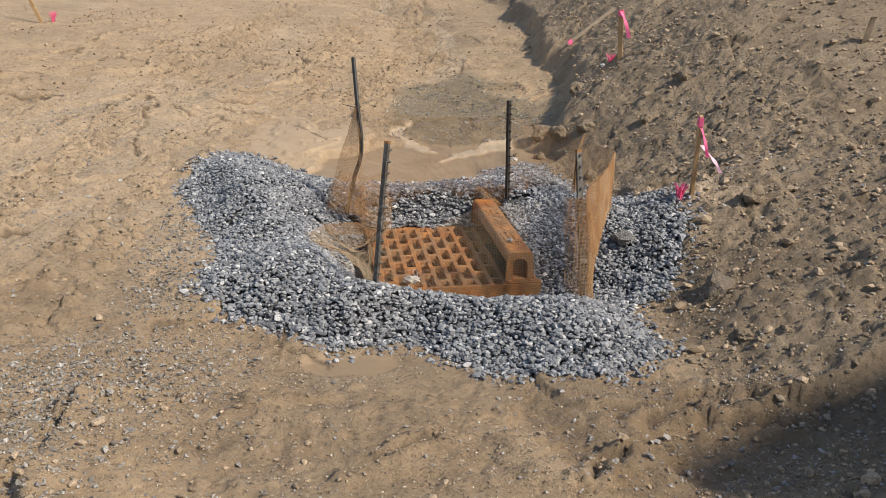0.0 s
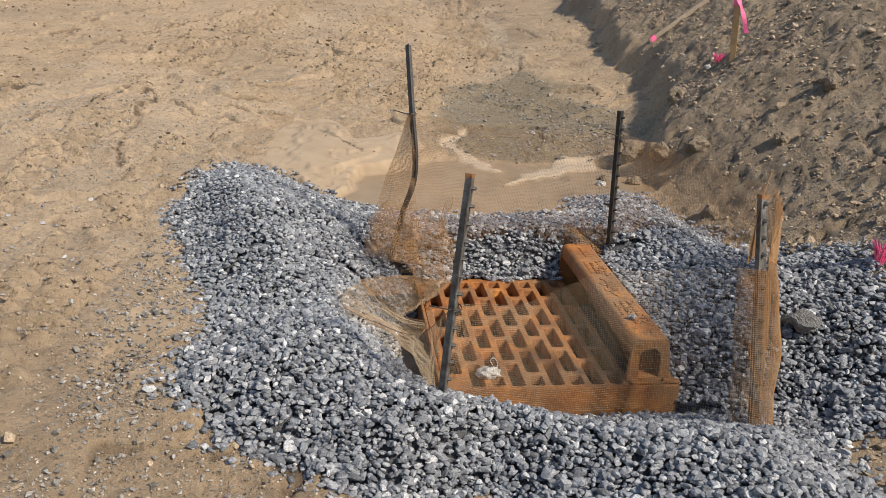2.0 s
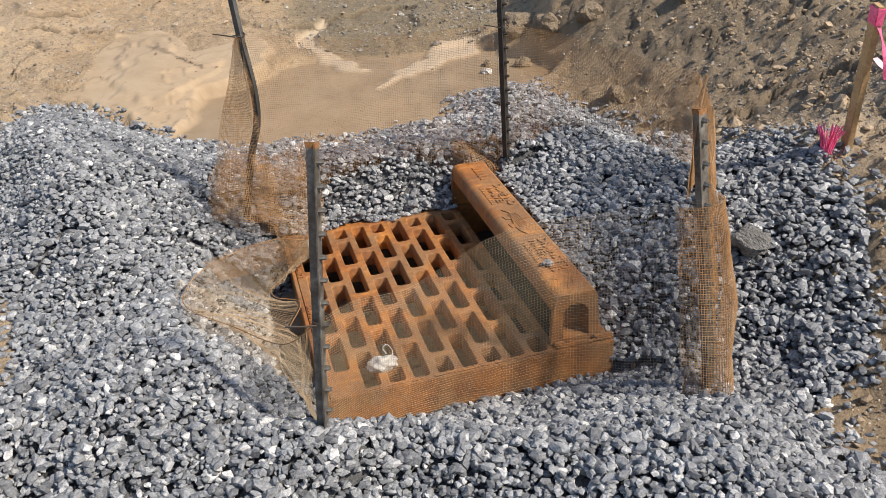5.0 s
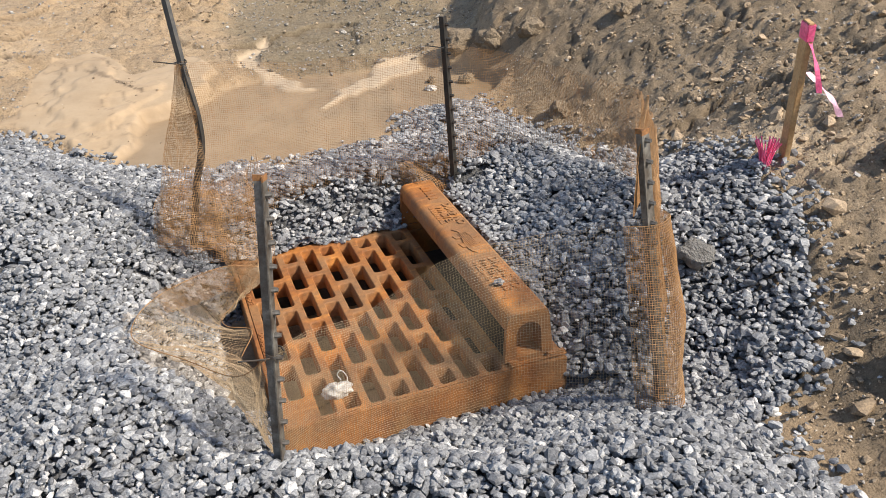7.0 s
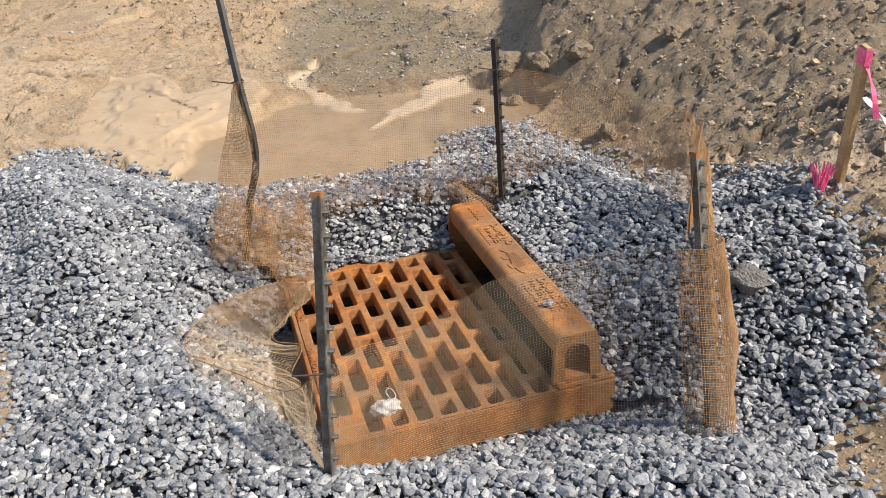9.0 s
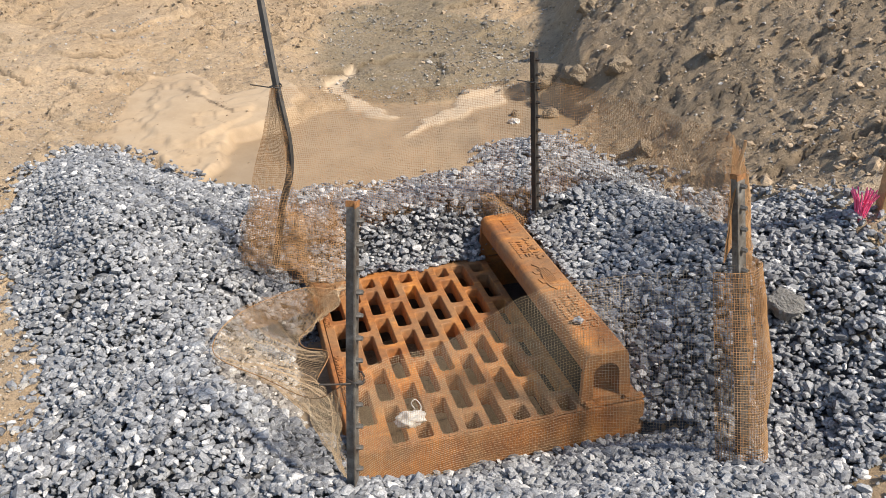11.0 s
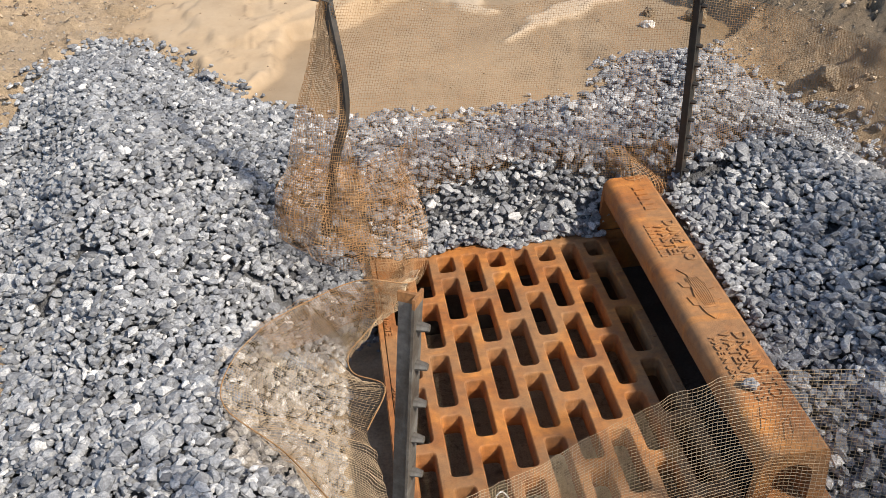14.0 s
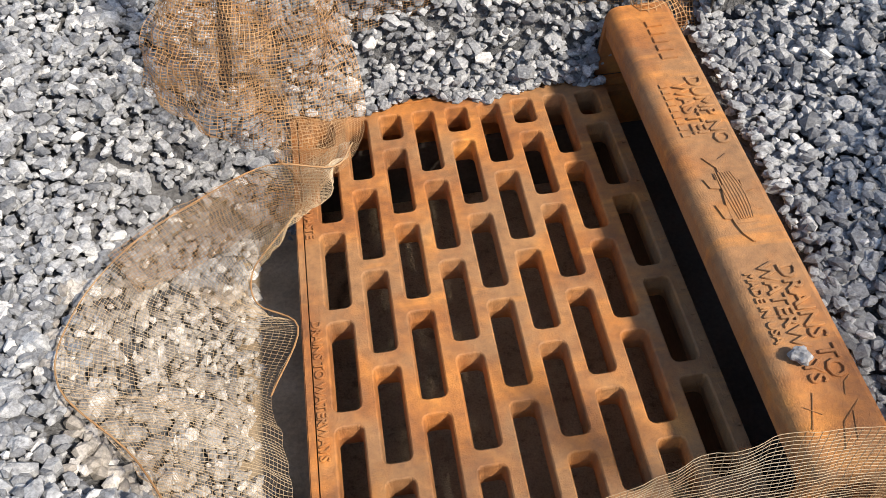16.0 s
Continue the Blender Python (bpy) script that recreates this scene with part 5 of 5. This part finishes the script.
def rock(name, label, place, size, mat, seed, category="stone", flat=0.7, sink=0.3):
    r = random.Random(seed)
    bm = bmesh.new()
    bmesh.ops.create_icosphere(bm, subdivisions=3, radius=0.5)
    off = Vector((r.uniform(-9, 9), r.uniform(-9, 9), r.uniform(-9, 9)))
    for v in bm.verts:
        d = v.co.normalized()
        v.co *= 1 + 0.55 * noise.noise(d * 1.3 + off) + 0.22 * noise.noise(d * 3.1 + off) + 0.1 * noise.noise(d * 7 + off)
        v.co = Vector((v.co.x, v.co.y * 0.8, v.co.z * flat)) * size
    x, y = place[:2]
    z = place[2] if len(place) > 2 else gz(x, y) + size * flat * (0.5 - sink)
    ob = part(name, bm, mat)
    ob.matrix_world = pose(x, y, z, 0, 0, r.uniform(0, 360))
    return tagged(ob, label, category)


z1 = gz(1.722, -0.502)
stake, q1 = lath("survey_stake", "pine survey stake with pink flagging tape", (1.722, -0.502, z1), (1.709, -0.55, z1 + 0.46), 0.048, M_WOOD, 0.94,
                 [([(1.70, -0.56, z1 + 0.43), (1.735, -0.58, z1 + 0.32), (1.75, -0.59, z1 + 0.24)], 0.017, M_PINK), ([(1.73, -0.55, z1 + 0.30), (1.79, -0.60, z1 + 0.22), (1.82, -0.62, z1 + 0.16)], 0.018, M_PALEPINK)])
bm = bmesh.new()
for k in range(11):
    box(bm, (-0.011, -0.0095, 0.37 - 0.021 * k), (0.002 + 0.009 * ((k * 7) % 3) / 2, -0.0068, 0.382 - 0.021 * k))
bmesh.ops.transform(bm, matrix=q1, verts=bm.verts)
part("ink_marks", bm, M_INK, stake, "handwritten dark ink marks")
whiskers("bright pink survey whisker stuck in the soil", 1.65, -0.50, 0.10)
z2 = gz(2.286, 2.386)
lath("survey_stake", "pine survey stake with pink tape on the bank", (2.286, 2.386, z2), (2.271, 2.396, z2 + 0.42), 0.042, M_WOOD, 0.93,
     [([(2.266, 2.376, z2 + 0.41), (2.306, 2.356, z2 + 0.31), (2.336, 2.336, z2 + 0.19)], 0.03, M_PINK)])
whiskers("pink survey whisker on the bank", 2.258, 2.566, 0.07, 26, 0.06)
rock("stone", "pale stone beside a survey whisker", (2.198, 2.566), 0.05, M_WHITE, 61)
lath("fallen_stake", "weathered lath lying on the bank, pink tip", (2.853, 4.412, gz(2.853, 4.412) + 0.03), (2.379, 4.321, gz(2.379, 4.321) + 0.03), 0.04, M_WOOD_OLD, 0.93)
zl = gz(-3.75, 7.2)
lath("survey_stake", "thin pine survey stake far across the ground", (-3.75, 7.2, zl), (-3.95, 7.25, zl + 0.5), 0.045, M_WOOD, None)
whiskers("pink survey whisker beside a far stake", -3.62, 7.25, 0.14, 26, 0.07)


# ---- litter, clods and single stones ----
rock("clod", "flat grey earth clod lying on the crushed stone", (1.275, -0.69, float(berm(np.array([1.275]), np.array([-0.69]))[0][0]) + 0.025), 0.15, M_GREYCLOD, 1, "clod", 0.45)
rock("clod", "dark earth clod at the foot of the bank", (1.5, -1.35), 0.16, M_CLOD, 2, "clod", 0.8)
for i, (x, y, s) in enumerate([(1.6, 1.75, 0.17), (1.75, 1.55, 0.15), (1.55, 2.0, 0.2), (2.1, 1.2, 0.10), (1.42, 1.65, 0.09), (2.45, 1.4, 0.13), (1.9, 2.3, 0.16), (1.25, 1.75, 0.06), (1.95, 0.35, 0.12), (2.0, -0.2, 0.10), (1.95, -0.75, 0.13), (1.6, 0.9, 0.12)]):
    rock("clod", "tan earth clod on the spoil bank", (x, y), s, M_TANCLOD, 20 + i, "clod", 0.75)
rock("stone", "pale stone in the gravel by the mesh", (0.17, 0.52), 0.075, M_WHITE, 40, sink=-0.2)
rock("stone", "small grey stone resting on the iron hood", (0.693, -0.509, 0.178), 0.030, M_SPECK, 41)
rock("stone", "small grey stone resting on the grate rim", (0.155, 0.335, 0.012), 0.026, M_SPECK, 42)
rock("stone", "pale stone at the pool edge", (1.2, 1.62), 0.055, M_WHITE, 43)
rock("brick_fragment", "worn brick fragment lying on dark soil", (1.45, -1.75), 0.09, M_TANCLOD, 44, "brick", 0.4)


def scrap():
    ob = thing("plastic_scrap", "crumpled dirty white plastic scrap on the grate", "litter", (0.135, -0.625, 0.0))
    bm = bmesh.new()
    bmesh.ops.create_icosphere(bm, subdivisions=4, radius=0.5)
    for v in bm.verts:
        d = v.co.normalized()
        v.co *= 1 + 0.5 * noise.noise(d * 2.3) + 0.3 * abs(noise.noise(d * 5.0))
        v.co = Vector((v.co.x * 0.075, v.co.y * 0.05, v.co.z * 0.04 + 0.014))
    part("bag", bm, M_WHITE, ob, smooth=True)
    bm = bmesh.new()
    tube(bm, smooth_path([(0.02, 0.0, 0.02), (0.035, 0.015, 0.04), (0.022, 0.025, 0.062), (0.008, 0.02, 0.055), (0.016, 0.01, 0.04)], 6), 0.0016, 5)
    part("tie_string", bm, M_WHITE, ob)


scrap()
bm = bmesh.new()
for i in range(9):
    for j in range(5):
        u, v = i / 8 - 0.5, j / 4 - 0.5
        bm.verts.new((0.10 * u + 0.03 * math.cos(3 * v), 0.16 * v, 0.30 * u + 0.06 * math.sin(5 * u)))
bm.verts.ensure_lookup_table()
for i in range(8):
    for j in range(4):
        bm.faces.new([bm.verts[k] for k in (i * 5 + j, i * 5 + j + 1, (i + 1) * 5 + j + 1, (i + 1) * 5 + j)])
bmesh.ops.solidify(bm, geom=bm.faces, thickness=0.006)
sheet = part("bark_sheet", bm, M_WOOD_OLD)
sheet.matrix_world = pose(3.55, 0.861, gz(3.55, 0.861) + 0.06, 0, 0, -60) @ Matrix.Diagonal((0.6, 0.6, 0.6, 1))
tagged(sheet, "dark curled sheet sticking out of the bank", "debris")

# ---- single stones nearest the walk ----
STONE_MESHES = [mesh_from("stone", pv.tolist(), pf.tolist(), [M_STONE_ONE]) for pv, pf in PROTOS]
rr = random.Random(3)
for k, i in enumerate(pick):
    ob = new("stone", STONE_MESHES[k % len(STONE_MESHES)])
    ob.parent = berm_bed
    s = float(size[i])
    ob.matrix_local = Matrix.LocRotScale(P[i].tolist(), Euler((rr.gauss(0, 0.35), rr.gauss(0, 0.35), rr.uniform(0, 6.28))), (s, s, s))
